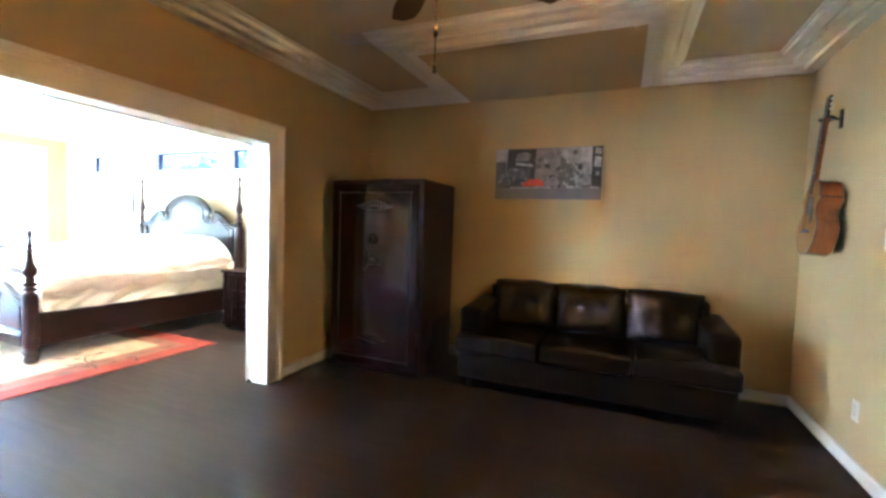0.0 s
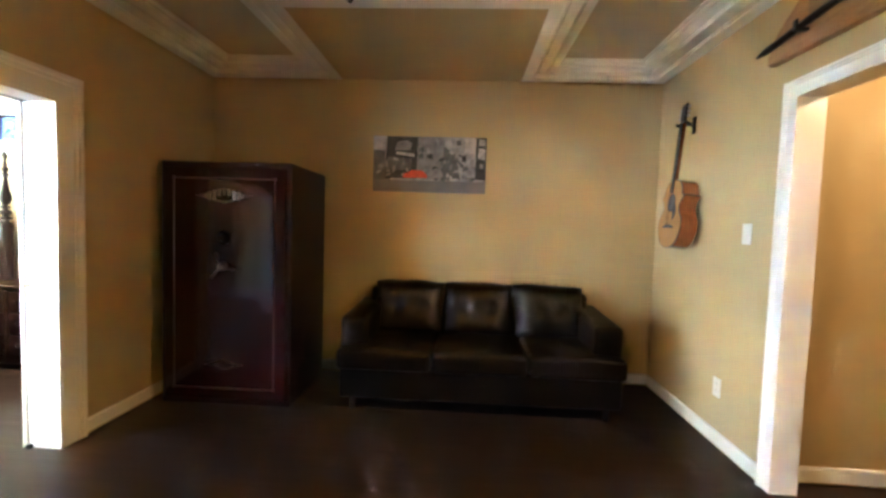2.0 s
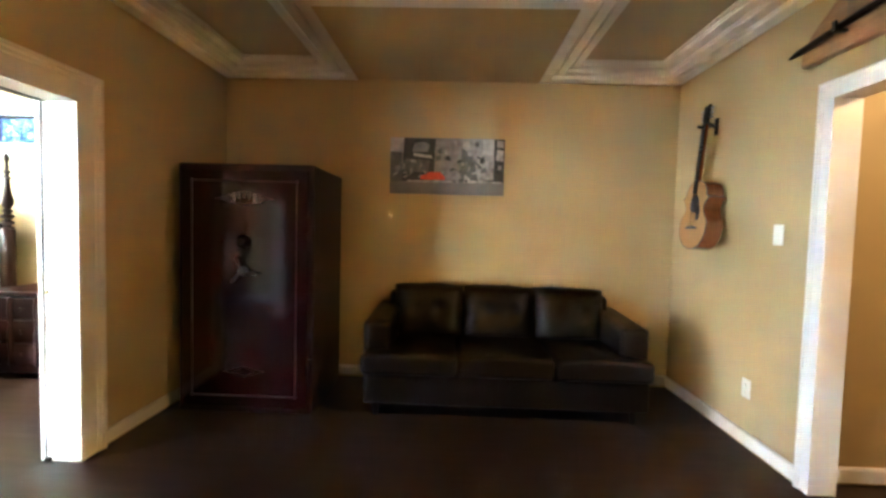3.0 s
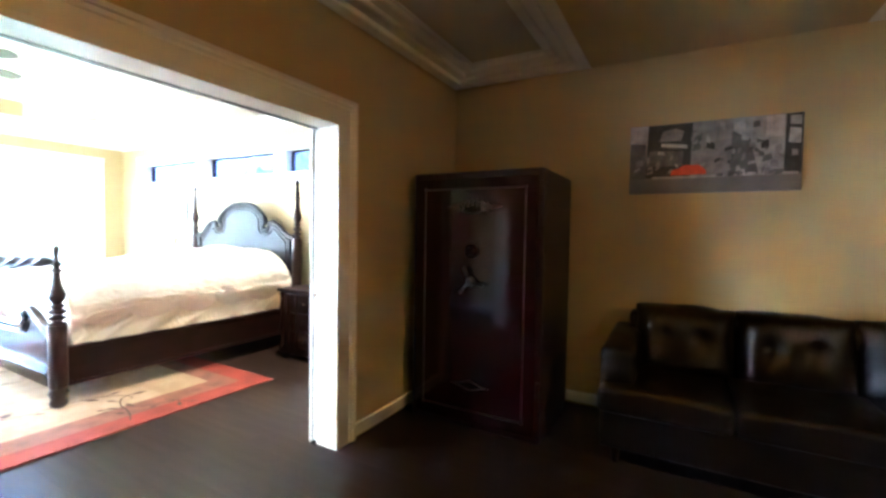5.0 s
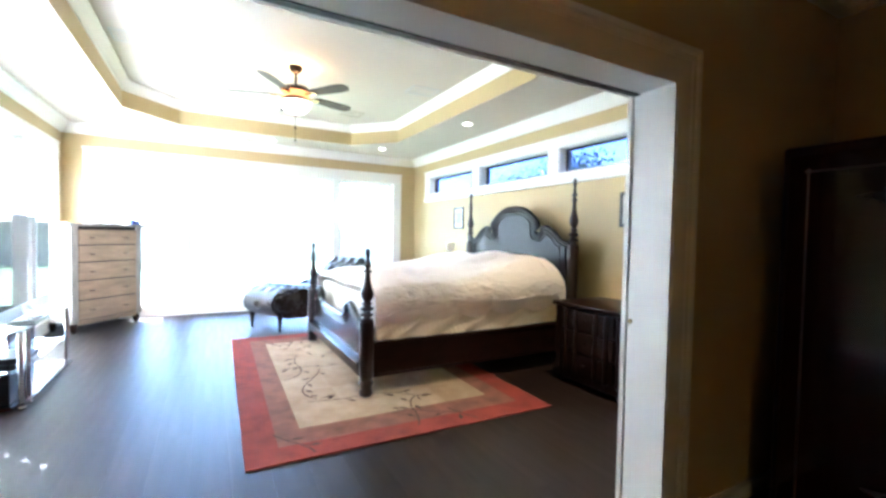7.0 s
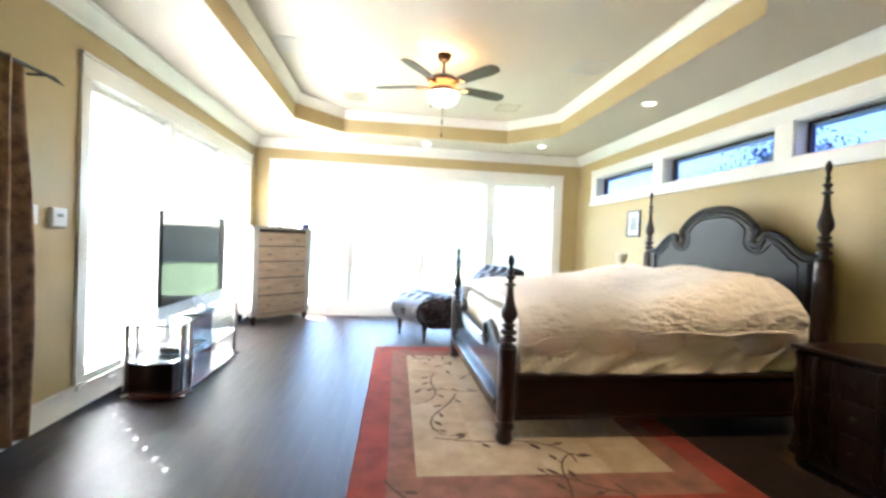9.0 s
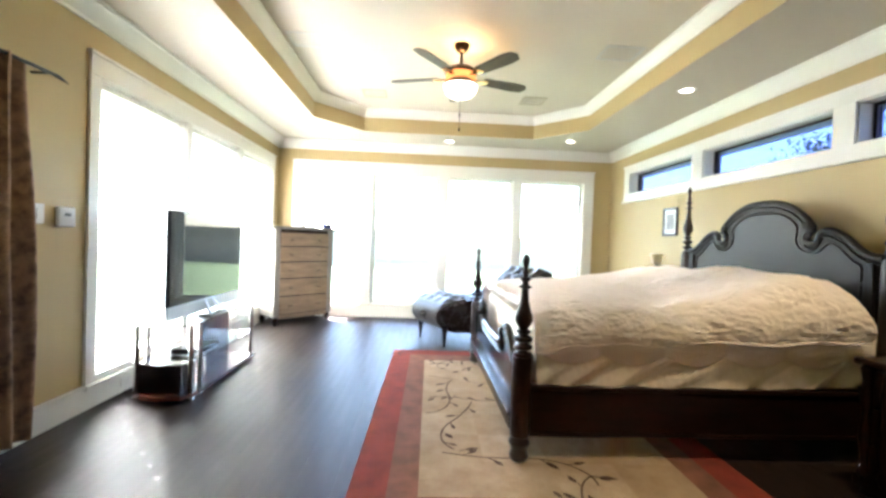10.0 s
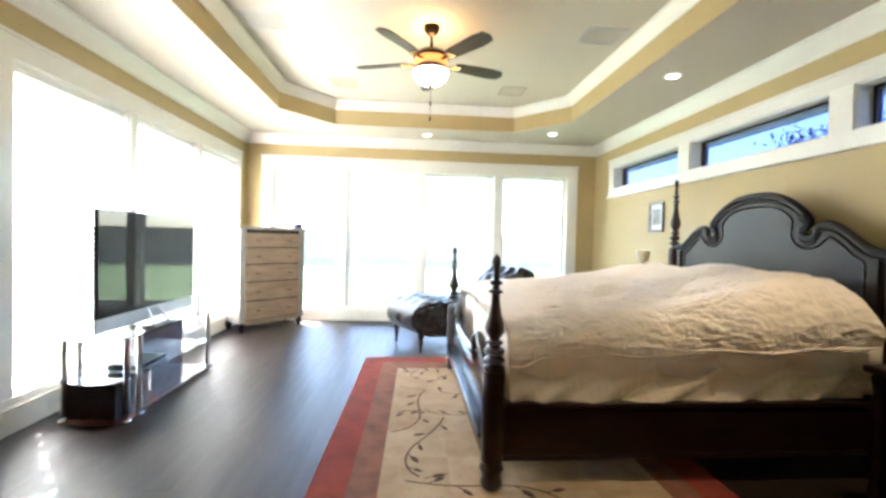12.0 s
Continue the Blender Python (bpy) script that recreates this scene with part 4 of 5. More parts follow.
# ---- bedroom ----
def post_profile(h, foot):
    """Turned bed post as (radius, height) pairs."""
    p = [(0.03, 0.0), (0.05, 0.015), (0.056, 0.04), (0.046, 0.07), (0.052, 0.085), (0.062, 0.11), (0.05, 0.14), (0.054, 0.15)]
    sq = 0.60 if foot else 1.2
    p += [(0.056, 0.152), (0.056, sq)]
    s = (h - sq)
    turned = [(0.05, 0), (0.054, 0.01), (0.054, 0.03), (0.03, 0.045), (0.03, 0.06), (0.052, 0.075), (0.056, 0.09), (0.052, 0.105), (0.03, 0.12), (0.028, 0.135), (0.05, 0.15), (0.056, 0.17), (0.05, 0.19), (0.028, 0.205), (0.03, 0.22), (0.045, 0.235), (0.045, 0.25), (0.026, 0.265)]
    turned += [(0.034, 0.29), (0.05, 0.33), (0.055, 0.37), (0.05, 0.41), (0.036, 0.47), (0.026, 0.54), (0.021, 0.62), (0.02, 0.66), (0.036, 0.67), (0.038, 0.685), (0.02, 0.70), (0.018, 0.73), (0.032, 0.745), (0.034, 0.765), (0.018, 0.78), (0.014, 0.81), (0.024, 0.825), (0.014, 0.84), (0.012, 0.87), (0.02, 0.90), (0.024, 0.93), (0.018, 0.97), (0.004, 0.995), (0.001, 1.0)]
    return p + [(r * (0.96 if foot else 0.88), sq + s * t) for r, t in turned]


# half outlines of the boards, from the middle outwards: (across, height)
HEAD_TOP = [(0, 1.640), (0.15, 1.628), (0.28, 1.582), (0.38, 1.515), (0.44, 1.455), (0.452, 1.42), (0.425, 1.40), (0.40, 1.375), (0.408, 1.34), (0.45, 1.318), (0.49, 1.325), (0.515, 1.352), (0.522, 1.39), (0.56, 1.408), (0.62, 1.398), (0.70, 1.355), (0.78, 1.29), (0.86, 1.245), (0.948, 1.232)]
HEAD_INNER = [(0, 1.555), (0.14, 1.545), (0.24, 1.51), (0.315, 1.455), (0.335, 1.41), (0.325, 1.36), (0.335, 1.305), (0.38, 1.262), (0.45, 1.245), (0.52, 1.262), (0.565, 1.305), (0.61, 1.315), (0.68, 1.27), (0.75, 1.205), (0.81, 1.165), (0.815, 1.05), (0.815, 0.8)]
FOOT_TOP = [(0, 0.53), (0.28, 0.535), (0.40, 0.55), (0.455, 0.59), (0.45, 0.625), (0.50, 0.665), (0.57, 0.685), (0.66, 0.66), (0.80, 0.59), (0.948, 0.56)]
FOOT_INNER = [(0, 0.46), (0.30, 0.465), (0.46, 0.49), (0.53, 0.57), (0.60, 0.605), (0.68, 0.58), (0.80, 0.515), (0.86, 0.49), (0.86, 0.32)]


def smooth_line(points, n=6):
    """A rounded line through the points (Catmull-Rom)."""
    out = []
    for k in range(len(points) - 1):
        a, b, c, d = (Vector(points[min(len(points) - 1, max(0, k + o))]) for o in (-1, 0, 1, 2))
        for i in range(n):
            t = i / n
            out.append(tuple(0.5 * ((2 * b) + (c - a) * t + (2 * a - 5 * b + 4 * c - d) * t * t + (3 * b - a - 3 * c + d) * t ** 3)))
    return out + [tuple(points[-1])]


def carved_board(name, parent, cx, y, top, inner, z0, scroll_at, material, label=""):
    """A board with a shaped top edge, a heavy crest moulding, a following inner bead and scrolls at the notches."""
    def both(half):
        line2 = smooth_line(half)
        return [(cx - x, z) for x, z in reversed(line2)] + [(cx + x, z) for x, z in line2[1:]]
    tops, beads = both(top), both(inner)
    b = part(name, prism([(tops[-1][0], z0), (tops[0][0], z0)] + tops, 0.035, "xz", y), material, parent, label)
    part("crest_moulding", tube([(x, y + 0.006, z - 0.006) for x, z in tops], 0.027, 10), material, b, smooth=True, angle=70)
    mids = [(cx + (x - cx) * 0.985, z - 0.045) for x, z in tops]
    part("step_moulding", tube([(x, y - 0.002, z) for x, z in mids], 0.012, 8), material, b, smooth=True, angle=70)
    part("bead_moulding", tube([(x, y - 0.001, z) for x, z in beads], 0.009, 8), material, b, smooth=True, angle=70)
    for sg in (-1, 1):
        sx, sz, r = scroll_at
        sp = [(cx + sg * (sx - r * (1 - t) * math.cos(9 * t)), y - 0.014, sz + r * (1 - t) * math.sin(9 * t)) for t in [k / 28 for k in range(28)]]
        part("scroll", tube(sp, 0.015, 8), material, b, smooth=True)
    return b


X0, X1, YF, YH = -5.75, -3.765, 2.92, 5.12


def bed():
    b = thing("four_poster_bed", "black-brown carved four-poster king bed on the rug", "bed", (0, 0, 0.010))
    for x in (X0, X1):
        part("foot_post", lathe(post_profile(1.18, True), 20, (x, YF, 0)), M_POST, b, "turned foot post", smooth=True)
        part("head_post", lathe(post_profile(1.90, False), 20, (x, YH, 0)), M_POST, b, "tall turned head post", smooth=True)
    mid, half = (X0 + X1) / 2, (X1 - X0) / 2 - 0.045
    hb = carved_board("headboard", b, mid, YH - 0.01, HEAD_TOP, HEAD_INNER, 0.3, (0.425, 1.43, 0.03), M_BLACKWOOD, label="arched carved headboard")
    for sg in (-1, 1):
        part("headboard_pilaster", box(mid + sg * (half - 0.07) - 0.03, mid + sg * (half - 0.07) + 0.03, YH - 0.03, YH - 0.008, 0.5, 1.2, 0.006), M_BLACKWOOD, hb)
    fb = carved_board("footboard", b, mid, YF - 0.015, FOOT_TOP, FOOT_INNER, 0.2, (0.475, 0.62, 0.03), M_LACQUER, label="low carved footboard")
    part("foot_rail", box(X0 + 0.05, X1 - 0.05, YF - 0.05, YF + 0.04, 0.15, 0.24, 0.014, 3), M_LACQUER, b, smooth=True)
    part("foot_ledge", box(X0 + 0.05, X1 - 0.05, YF - 0.065, YF - 0.02, 0.235, 0.26, 0.008, 3), M_LACQUER, b, smooth=True)
    for x, s in ((X0, 1), (X1, -1)):
        r = part("side_rail", box(x + s * 0.005, x + s * 0.05, YF + 0.05, YH - 0.05, 0.14, 0.40, 0.006), M_DARKWOOD, b, "dark mahogany side rail")
        part("rail_cap", box(x - s * 0.006, x + s * 0.055, YF + 0.05, YH - 0.05, 0.40, 0.43, 0.008, 3), M_DARKWOOD, r)
        part("rail_foot_moulding", box(x - s * 0.004, x + s * 0.05, YF + 0.05, YH - 0.05, 0.14, 0.165, 0.006), M_DARKWOOD, r)
    part("slat_deck", box(X0 + 0.06, X1 - 0.06, YF + 0.06, YH - 0.06, 0.33, 0.36), M_RUSTIC, b)
    return b


bed()


def shell(nu, nv, f):
    """A closed sheet from f(u, v) -> outer point; v from 0 to 1 wraps over the bed from side to side."""
    b = bmesh.new()
    vs = [[b.verts.new(f(i / nu, j / nv)) for j in range(nv + 1)] for i in range(nu + 1)]
    for i in range(nu):
        for j in range(nv):
            b.faces.new((vs[i][j], vs[i + 1][j], vs[i + 1][j + 1], vs[i][j + 1]))
    return b


def mattress():
    m = thing("mattress", "box spring and mattress under an ivory sheet", "mattress", (0, 0, 0.010))

    def skirt(u, v):
        # u along the bed, v across it, down both sides
        y = YF + 0.09 + u * (YH - YF - 0.16)
        per = v * 2 - 1
        hw = (X1 - X0) / 2 - 0.035
        mid = (X0 + X1) / 2
        if abs(per) > 0.7:
            q = (abs(per) - 0.7) / 0.3
            s = y * 13 + q * 7
            fold = 0.022 * (1 - 2 * abs(noise.noise(Vector((s * 0.55, y * 0.8, per))))) * q ** 0.6 + 0.014 * math.sin(s * 1.7 + 2.2 * math.sin(y * 4)) * q + 0.006 * noise.noise(Vector((s * 2.2, q * 3, per)))
            drop = 0.31 + 0.03 * math.sin(u * math.pi * 1.1 + 0.2)
            return (mid + math.copysign(hw + 0.004 + fold, per), y, 0.755 - q * drop)
        return (mid + per / 0.7 * hw, y, 0.765 + 0.01 * noise.noise(Vector((per * 4, y * 4, 1))))
    sh = part("fitted_sheet", shell(240, 90, skirt), M_SHEET, m, "wrinkled ivory sheet", smooth=True, angle=80)
    part("core", box(X0 + 0.07, X1 - 0.07, YF + 0.1, YH - 0.08, 0.365, 0.74, 0.05, 3), M_SHEET, m)
    for x, s in ((X0, -1), (X1, 1)):
        hw = (X1 - X0) / 2 - 0.035
        xx = (X0 + X1) / 2 + s * (hw + 0.018)
        pts = [(xx + s * 0.006, YF + 0.1 + (YH - YF - 0.18) * k / 90, 0.625 - 0.065 * abs(math.sin(k / 90 * math.pi * 5.5)) ** 0.7) for k in range(91)]
        bb = bmesh.new()
        top = [bb.verts.new((p[0], p[1], 0.775)) for p in pts]
        low = [bb.verts.new(p) for p in pts]
        for k in range(90):
            bb.faces.new((top[k], top[k + 1], low[k + 1], low[k]))
        e = part("scalloped_edge", bb, M_DUVET, m, "cream scalloped quilt edge", smooth=True, angle=80)
        md = e.modifiers.new("thick", "SOLIDIFY")
        md.thickness = 0.008
    return m


mattress()


def duvet():
    mid = (X0 + X1) / 2
    y0, y1 = YF + 0.07, YH - 0.22

    def f(u, v):
        y = y0 + u * (y1 - y0)
        per = v * 2 - 1
        hw = (X1 - X0) / 2 + 0.015 * noise.noise(Vector((y * 2.2, per, 3)))
        top = 0.92 + 0.025 * noise.noise(Vector((per * 1.6, y * 1.4, 5))) + 0.18 * math.exp(-((u - 0.86) / 0.30) ** 2) * (0.95 + 0.3 * noise.noise(Vector((per * 2.2 + 4, y * 1.1, 0))))
        top += 0.10 * max(0, per) * math.exp(-((u - 0.90) / 0.22) ** 2)
        top -= 0.13 * max(0, (u - 0.94) / 0.06) ** 2 + 0.05 * math.exp(-(u / 0.08) ** 2) + 0.025 * math.exp(-((u - 0.885 - 0.03 * per) / 0.018) ** 2)
        hem = 0.675 + 0.075 * u - 0.05 * math.exp(-((u - 0.03) / 0.05) ** 2) + 0.03 * noise.noise(Vector((y * 3.1, per * 2, 8)))
        k, turn, inx = 0.58, 2.0, 0.87 * hw
        if abs(per) < k:
            q = per / k
            x, z = mid + q * inx, top - 0.02 * abs(q) ** 2.5
        else:
            a = (abs(per) - k) / (1 - k) * turn
            x = mid + math.copysign(inx + (0.13 * hw + 0.045 + 0.07 * u * u) * math.sin(a), per)
            z = top - 0.02 - (top - 0.02 - hem) * (1 - math.cos(a)) / (1 - math.cos(turn))
        p = Vector((x, y, z))
        wr = 0.018 * noise.noise(p * 4.5) + 0.008 * noise.noise(p * 11)
        wr += 0.006 * noise.noise(Vector((y * 14, (x + z) * 48, (x - z) * 20))) + 0.0045 * noise.noise(Vector((x * 52, y * 40, z * 56)))
        crease = 0.012 * abs(noise.noise(Vector((x * 2.5, y * 6, z * 7 + 3))))
        d = Vector((x - mid, 0, (z - 0.6) * 1.6)).normalized()
        return p + d * (wr - crease)
    b = shell(330, 260, f)
    dv = thing("duvet", "thick rumpled cream duvet spread over the bed", "duvet")
    ob = part("cover", b, M_DUVET, dv, smooth=True, angle=90)
    for v in (0.0, 1.0):
        part("hem_piping", tube([f(k / 160, v) for k in range(161)], 0.009, 6), M_DUVET, dv, smooth=True)
    part("foot_hem", tube([f(0, k / 120) for k in range(121)], 0.012, 6), M_DUVET, dv, smooth=True)
    md = ob.modifiers.new("thick", "SOLIDIFY")
    md.thickness, md.offset = 0.045, -1
    return ob


duvet()


def carved_nightstand(at, turn, label):
    w, d, h = 0.78, 0.62, 0.72
    n = thing("nightstand", label, "nightstand", at, turn)
    body = part("body", box(-w / 2 + 0.02, w / 2 - 0.02, 0.03, d, 0.09, h - 0.035, 0.02, 3), M_DARKWOOD, n, smooth=True)
    part("top", box(-w / 2, w / 2, 0.0, d + 0.01, h - 0.035, h, 0.012, 3), M_DARKWOOD, n, smooth=True)
    part("plinth", box(-w / 2 + 0.01, w / 2 - 0.01, 0.015, d, 0.05, 0.10, 0.01, 2), M_DARKWOOD, n)
    for i in range(3):
        z0 = 0.125 + i * 0.187
        bb = box(-w / 2 + 0.10, w / 2 - 0.10, 0.008, 0.04, z0, z0 + 0.172, 0.012, 2)
        dr = part("drawer", bb, M_DARKWOOD, n, smooth=True)
        part("knob", lathe([(0.006, 0.008), (0.007, -0.006), (0.015, -0.012), (0.012, -0.022), (0.001, -0.026)], 12, (0, 0, z0 + 0.086), axis="y"), M_BRONZE, dr, smooth=True)
    for x in (-0.22, -0.11, 0.11, 0.22):
        part("carved_flute", lathe([(0.012, 0.11), (0.024, 0.14), (0.016, 0.2), (0.026, 0.34), (0.016, 0.44), (0.025, 0.56), (0.018, h - 0.06), (0.012, h - 0.045)], 10, (x, 0.008, 0)), M_DARKWOOD, n, smooth=True)
    for k in range(8):
        x = -w / 2 + 0.05 + (w - 0.1) * (k + 0.5) / 8
        part("scalloped_apron", lathe([(0.004, 0), (0.046, 0.004), (0.046, 0.016), (0.004, 0.02)], 14, (x, 0.014, 0.088), axis="y"), M_DARKWOOD, n, smooth=True)
    for sg in (-1, 1):
        part("carved_column", lathe([(0.02, 0.1), (0.036, 0.12), (0.028, 0.16), (0.02, 0.2), (0.034, 0.32), (0.02, 0.42), (0.036, 0.52), (0.024, 0.6), (0.034, h - 0.05), (0.02, h - 0.036)], 14, (sg * (w / 2 - 0.055), 0.035, 0)), M_DARKWOOD, n, smooth=True)
    for x in (-w / 2 + 0.06, w / 2 - 0.06):
        for y in (0.07, d - 0.06):
            part("foot", lathe([(0.02, 0), (0.04, 0.015), (0.034, 0.05), (0.03, 0.055)], 12, (x, y, 0)), M_DARKWOOD, n, smooth=True)
    return n


carved_nightstand((-3.12, 4.62, 0), 0, "dark carved wooden nightstand chest beside the bed")
ns = thing("nightstand", "pale cream nightstand on the far side of the bed", "nightstand", (-6.37, 4.88, 0))
part("body", box(-0.26, 0.26, 0.02, 0.42, 0.1, 0.90, 0.008), M_WHITEWASH, ns)
part("top", box(-0.29, 0.29, 0.0, 0.44, 0.90, 0.935, 0.008), M_WHITEWASH, ns)
for z in (0.14, 0.40, 0.66):
    dr = part("drawer", box(-0.23, 0.23, 0.008, 0.03, z, z + 0.22, 0.005), M_WHITEWASH, ns)
    part("knob", lathe([(0.006, 0.0), (0.013, -0.012), (0.001, -0.02)], 10, (0, 0.01, z + 0.11), axis="y"), M_BRONZE, dr)
for x in (-0.22, 0.22):
    for y in (0.06, 0.38):
        part("leg", box(x - 0.02, x + 0.02, y - 0.02, y + 0.02, 0, 0.1, 0.004), M_WHITEWASH, ns)
tl = thing("table_lamp", "small table lamp with a cream flared shade", "lamp", (-6.22, 5.06, 0.935))
part("base", lathe([(0.001, 0), (0.05, 0), (0.05, 0.012), (0.015, 0.03), (0.022, 0.06), (0.01, 0.1), (0.008, 0.15), (0.001, 0.15)], 16), M_BRONZE, tl, smooth=True)
part("shade", lathe([(0.035, 0.13), (0.05, 0.15), (0.075, 0.25), (0.07, 0.25), (0.046, 0.155), (0.03, 0.135)], 20), M_SHADE, tl, smooth=True)


def wall_frame(at, w, h, label):
    f = thing("picture_frame", label, "picture", at)
    for x0, x1, z0, z1 in ((-w / 2, w / 2, h / 2 - 0.03, h / 2), (-w / 2, w / 2, -h / 2, -h / 2 + 0.03), (-w / 2, -w / 2 + 0.03, -h / 2 + 0.03, h / 2 - 0.03), (w / 2 - 0.03, w / 2, -h / 2 + 0.03, h / 2 - 0.03)):
        part("frame_bar", box(x0, x1, -0.022, -0.001, z0, z1, 0.004), M_BLACK, f)
    part("mat_board", box(-w / 2 + 0.028, w / 2 - 0.028, -0.008, -0.002, -h / 2 + 0.028, h / 2 - 0.028), M_WHITEP, f)
    part("print", box(-w / 2 + 0.07, w / 2 - 0.07, -0.0095, -0.0075, -h / 2 + 0.08, h / 2 - 0.08), GREYS[3], f)
    return f


wall_frame((-6.49, BN, 1.58), 0.30, 0.35, "black framed small print on the tan wall")
wall_frame((-3.25, BN, 1.58), 0.30, 0.34, "black framed small print above the nightstand")


def chaise():
    """Foot end at the origin, the rolled head along +y."""
    c = thing("chaise_longue", "tufted grey-brown leather chaise with a rolled head", "chaise", (-6.62, 2.45, 0), 28)
    w, L = 0.72, 1.62
    top = [(-0.075, 0.42), (-0.045, 0.475), (0.02, 0.52), (0.12, 0.54), (0.35, 0.545), (0.6, 0.51), (0.85, 0.49), (1.05, 0.54), (1.25, 0.67), (1.40, 0.80), (1.52, 0.88), (1.62, 0.88), (1.70, 0.80)]
    low = [(1.63, 0.68), (1.52, 0.66), (1.40, 0.56), (1.2, 0.40), (1.0, 0.25), (0.6, 0.17), (0.35, 0.15), (0.18, 0.16), (0.07, 0.19), (-0.01, 0.23), (-0.06, 0.29), (-0.08, 0.35)]
    part("frame_body", prism(top + low, w, "yz", -w / 2, 0.05), M_LEATHERG, c, smooth=True, angle=50)

    def ztop(y):
        for (a, za), (b2, zb) in zip(top, top[1:]):
            if a <= y <= b2:
                return za + (zb - za) * (y - a) / (b2 - a)
        return top[-1][1]
    rows_n, cols_n = 9, 4

    def f(u, v):
        y = 0.01 + u * 1.62
        x = (v - 0.5) * (w + 0.02)
        a, b2 = u * rows_n, v * cols_n
        best = 9
        for oi in range(0, rows_n + 1):
            off = 0.5 if oi % 2 else 0.0
            for oj in range(-1, cols_n + 1):
                best = min(best, ((a - oi) ** 2 * 1.1 + (b2 - oj - off) ** 2))
        puff = 0.068 * (1 - math.exp(-best * 3.2)) 
        edge = min(1, max(0, min(u, 1 - u)) * 12, max(0, min(v, 1 - v)) * 9) ** 0.5
        return (x, y, ztop(y) + 0.004 + puff * edge)
    part("tufted_top", shell(90, 44, f), M_LEATHERG, c, "deep-buttoned leather top", smooth=True, angle=80)
    part("head_roll", lathe([(0.02, -w / 2 - 0.02), (0.085, -w / 2 - 0.015), (0.095, -w / 2 + 0.02), (0.095, w / 2 - 0.02), (0.085, w / 2 + 0.015), (0.02, w / 2 + 0.02)], 24, (0, 1.60, 0.80), axis="x"), M_LEATHERG, c, smooth=True)
    for x in (-w / 2 + 0.06, w / 2 - 0.06):
        for y in (0.05, 1.18):
            part("leg", lathe([(0.014, 0), (0.018, 0.02), (0.014, 0.03), (0.03, 0.14), (0.024, 0.15), (0.034, 0.17), (0.034, 0.26)], 12, (x, y, 0)), M_BLACKWOOD, c, smooth=True)
    return c


chaise()


def television():
    t = thing("television", "large flat black television on the glass stand", "television", (-5.09, 0.53, 0.566))
    w, z0, z1 = 1.2, 0.035, 0.832
    part("bezel", box(-w / 2, w / 2, -0.004, 0.018, z0 + 0.095, z1, 0.005), M_BLACK, t)
    part("screen", box(-w / 2 + 0.008, w / 2 - 0.008, 0.0185, 0.022, z0 + 0.10, z1 - 0.008), M_SCREEN, t, "glossy dark screen")
    part("rear_housing", box(-0.42, 0.42, -0.055, -0.005, z0 + 0.12, z1 - 0.16, 0.02), M_BLACK, t)
    part("lower_silver_strip", box(-w / 2, w / 2, 0.0, 0.017, z0, z0 + 0.094, 0.004), M_SILVERP, t, "pale silver speaker strip")
    part("stand_plate", box(-0.16, 0.16, -0.1, 0.12, 0.002, 0.012, 0.004), M_BLACK, t)
    for sg in (-1, 1):
        part("stand_arm", tube([(sg * 0.10, 0.08, 0.012), (sg * 0.07, 0.02, 0.10), (sg * 0.06, -0.012, 0.2)], 0.012, 8), M_STEEL, t)
    return t


television()


def tv_stand():
    s = thing("tv_stand", "glass and cherry veneer television stand with chrome tubes", "tv stand", (-5.18, 0.43, 0))
    x0, x1, y0, y1 = -0.62, 0.62, -0.2, 0.25
    plan = [(x0, y0), (x1 - 0.16, y0), (x1 + 0.02, y0 + 0.10), (x1 + 0.06, 0.03), (x1 + 0.03, y1 - 0.05), (x1 - 0.12, y1), (x0, y1)]
    part("base_board", prism(plan, 0.026, "xy", 0.02, 0.004), M_CHERRY, s, "glossy cherry veneer base board")
    part("middle_shelf", prism([(x * 0.97, y * 0.92) for x, y in plan], 0.008, "xy", 0.27, 0.001), M_GREENGLASS, s, "clear glass shelf")
    part("top_glass", prism([(x * 0.98, y * 0.96) for x, y in plan], 0.010, "xy", 0.55, 0.001), M_GREENGLASS, s, "clear glass top")
    for z0, z1 in ((0.046, 0.269), (0.279, 0.549)):
        part("back_panel", box(x0 + 0.03, x1 - 0.62, -0.02, -0.005, z0, z1, 0.002), M_CHERRY, s, "reddish cherry veneer panel")
    part("corner_box", box(x1 - 0.24, x1 - 0.03, y0 + 0.06, y1 - 0.08, 0.046, 0.268, 0.006), M_DARKWOOD, s, "dark veneer closed corner box")
    part("end_glass", box(x1 - 0.022, x1 - 0.016, y0 + 0.06, y1 - 0.08, 0.28, 0.548), M_SMOKE, s, "smoked glass end panel")
    part("side_glass", box(x1 - 0.24, x1 - 0.024, y0 + 0.06, y0 + 0.066, 0.28, 0.548), M_SMOKE, s, "smoked glass side panel")
    part("strut", tube([(x1 - 0.52, 0.10, 0.048), (x1 - 0.62, 0.05, 0.268)], 0.008, 8), M_CHROME, s)
    for x in (x0 + 0.04, x1 - 0.19, x1 - 0.06):
        for y in (y0 + 0.03, y1 - 0.03):
            tb = part("tube", lathe([(0.018, 0.047), (0.018, 0.549)], 14, (x, y, 0)), M_CHROME, s, smooth=True)
            part("foot", lathe([(0.026, 0), (0.03, 0.012), (0.026, 0.02)], 14, (x, y, 0)), M_CHROME, tb)
            part("collar", lathe([(0.025, 0.262), (0.025, 0.288)], 12, (x, y, 0)), M_CHROME, tb)
    return s


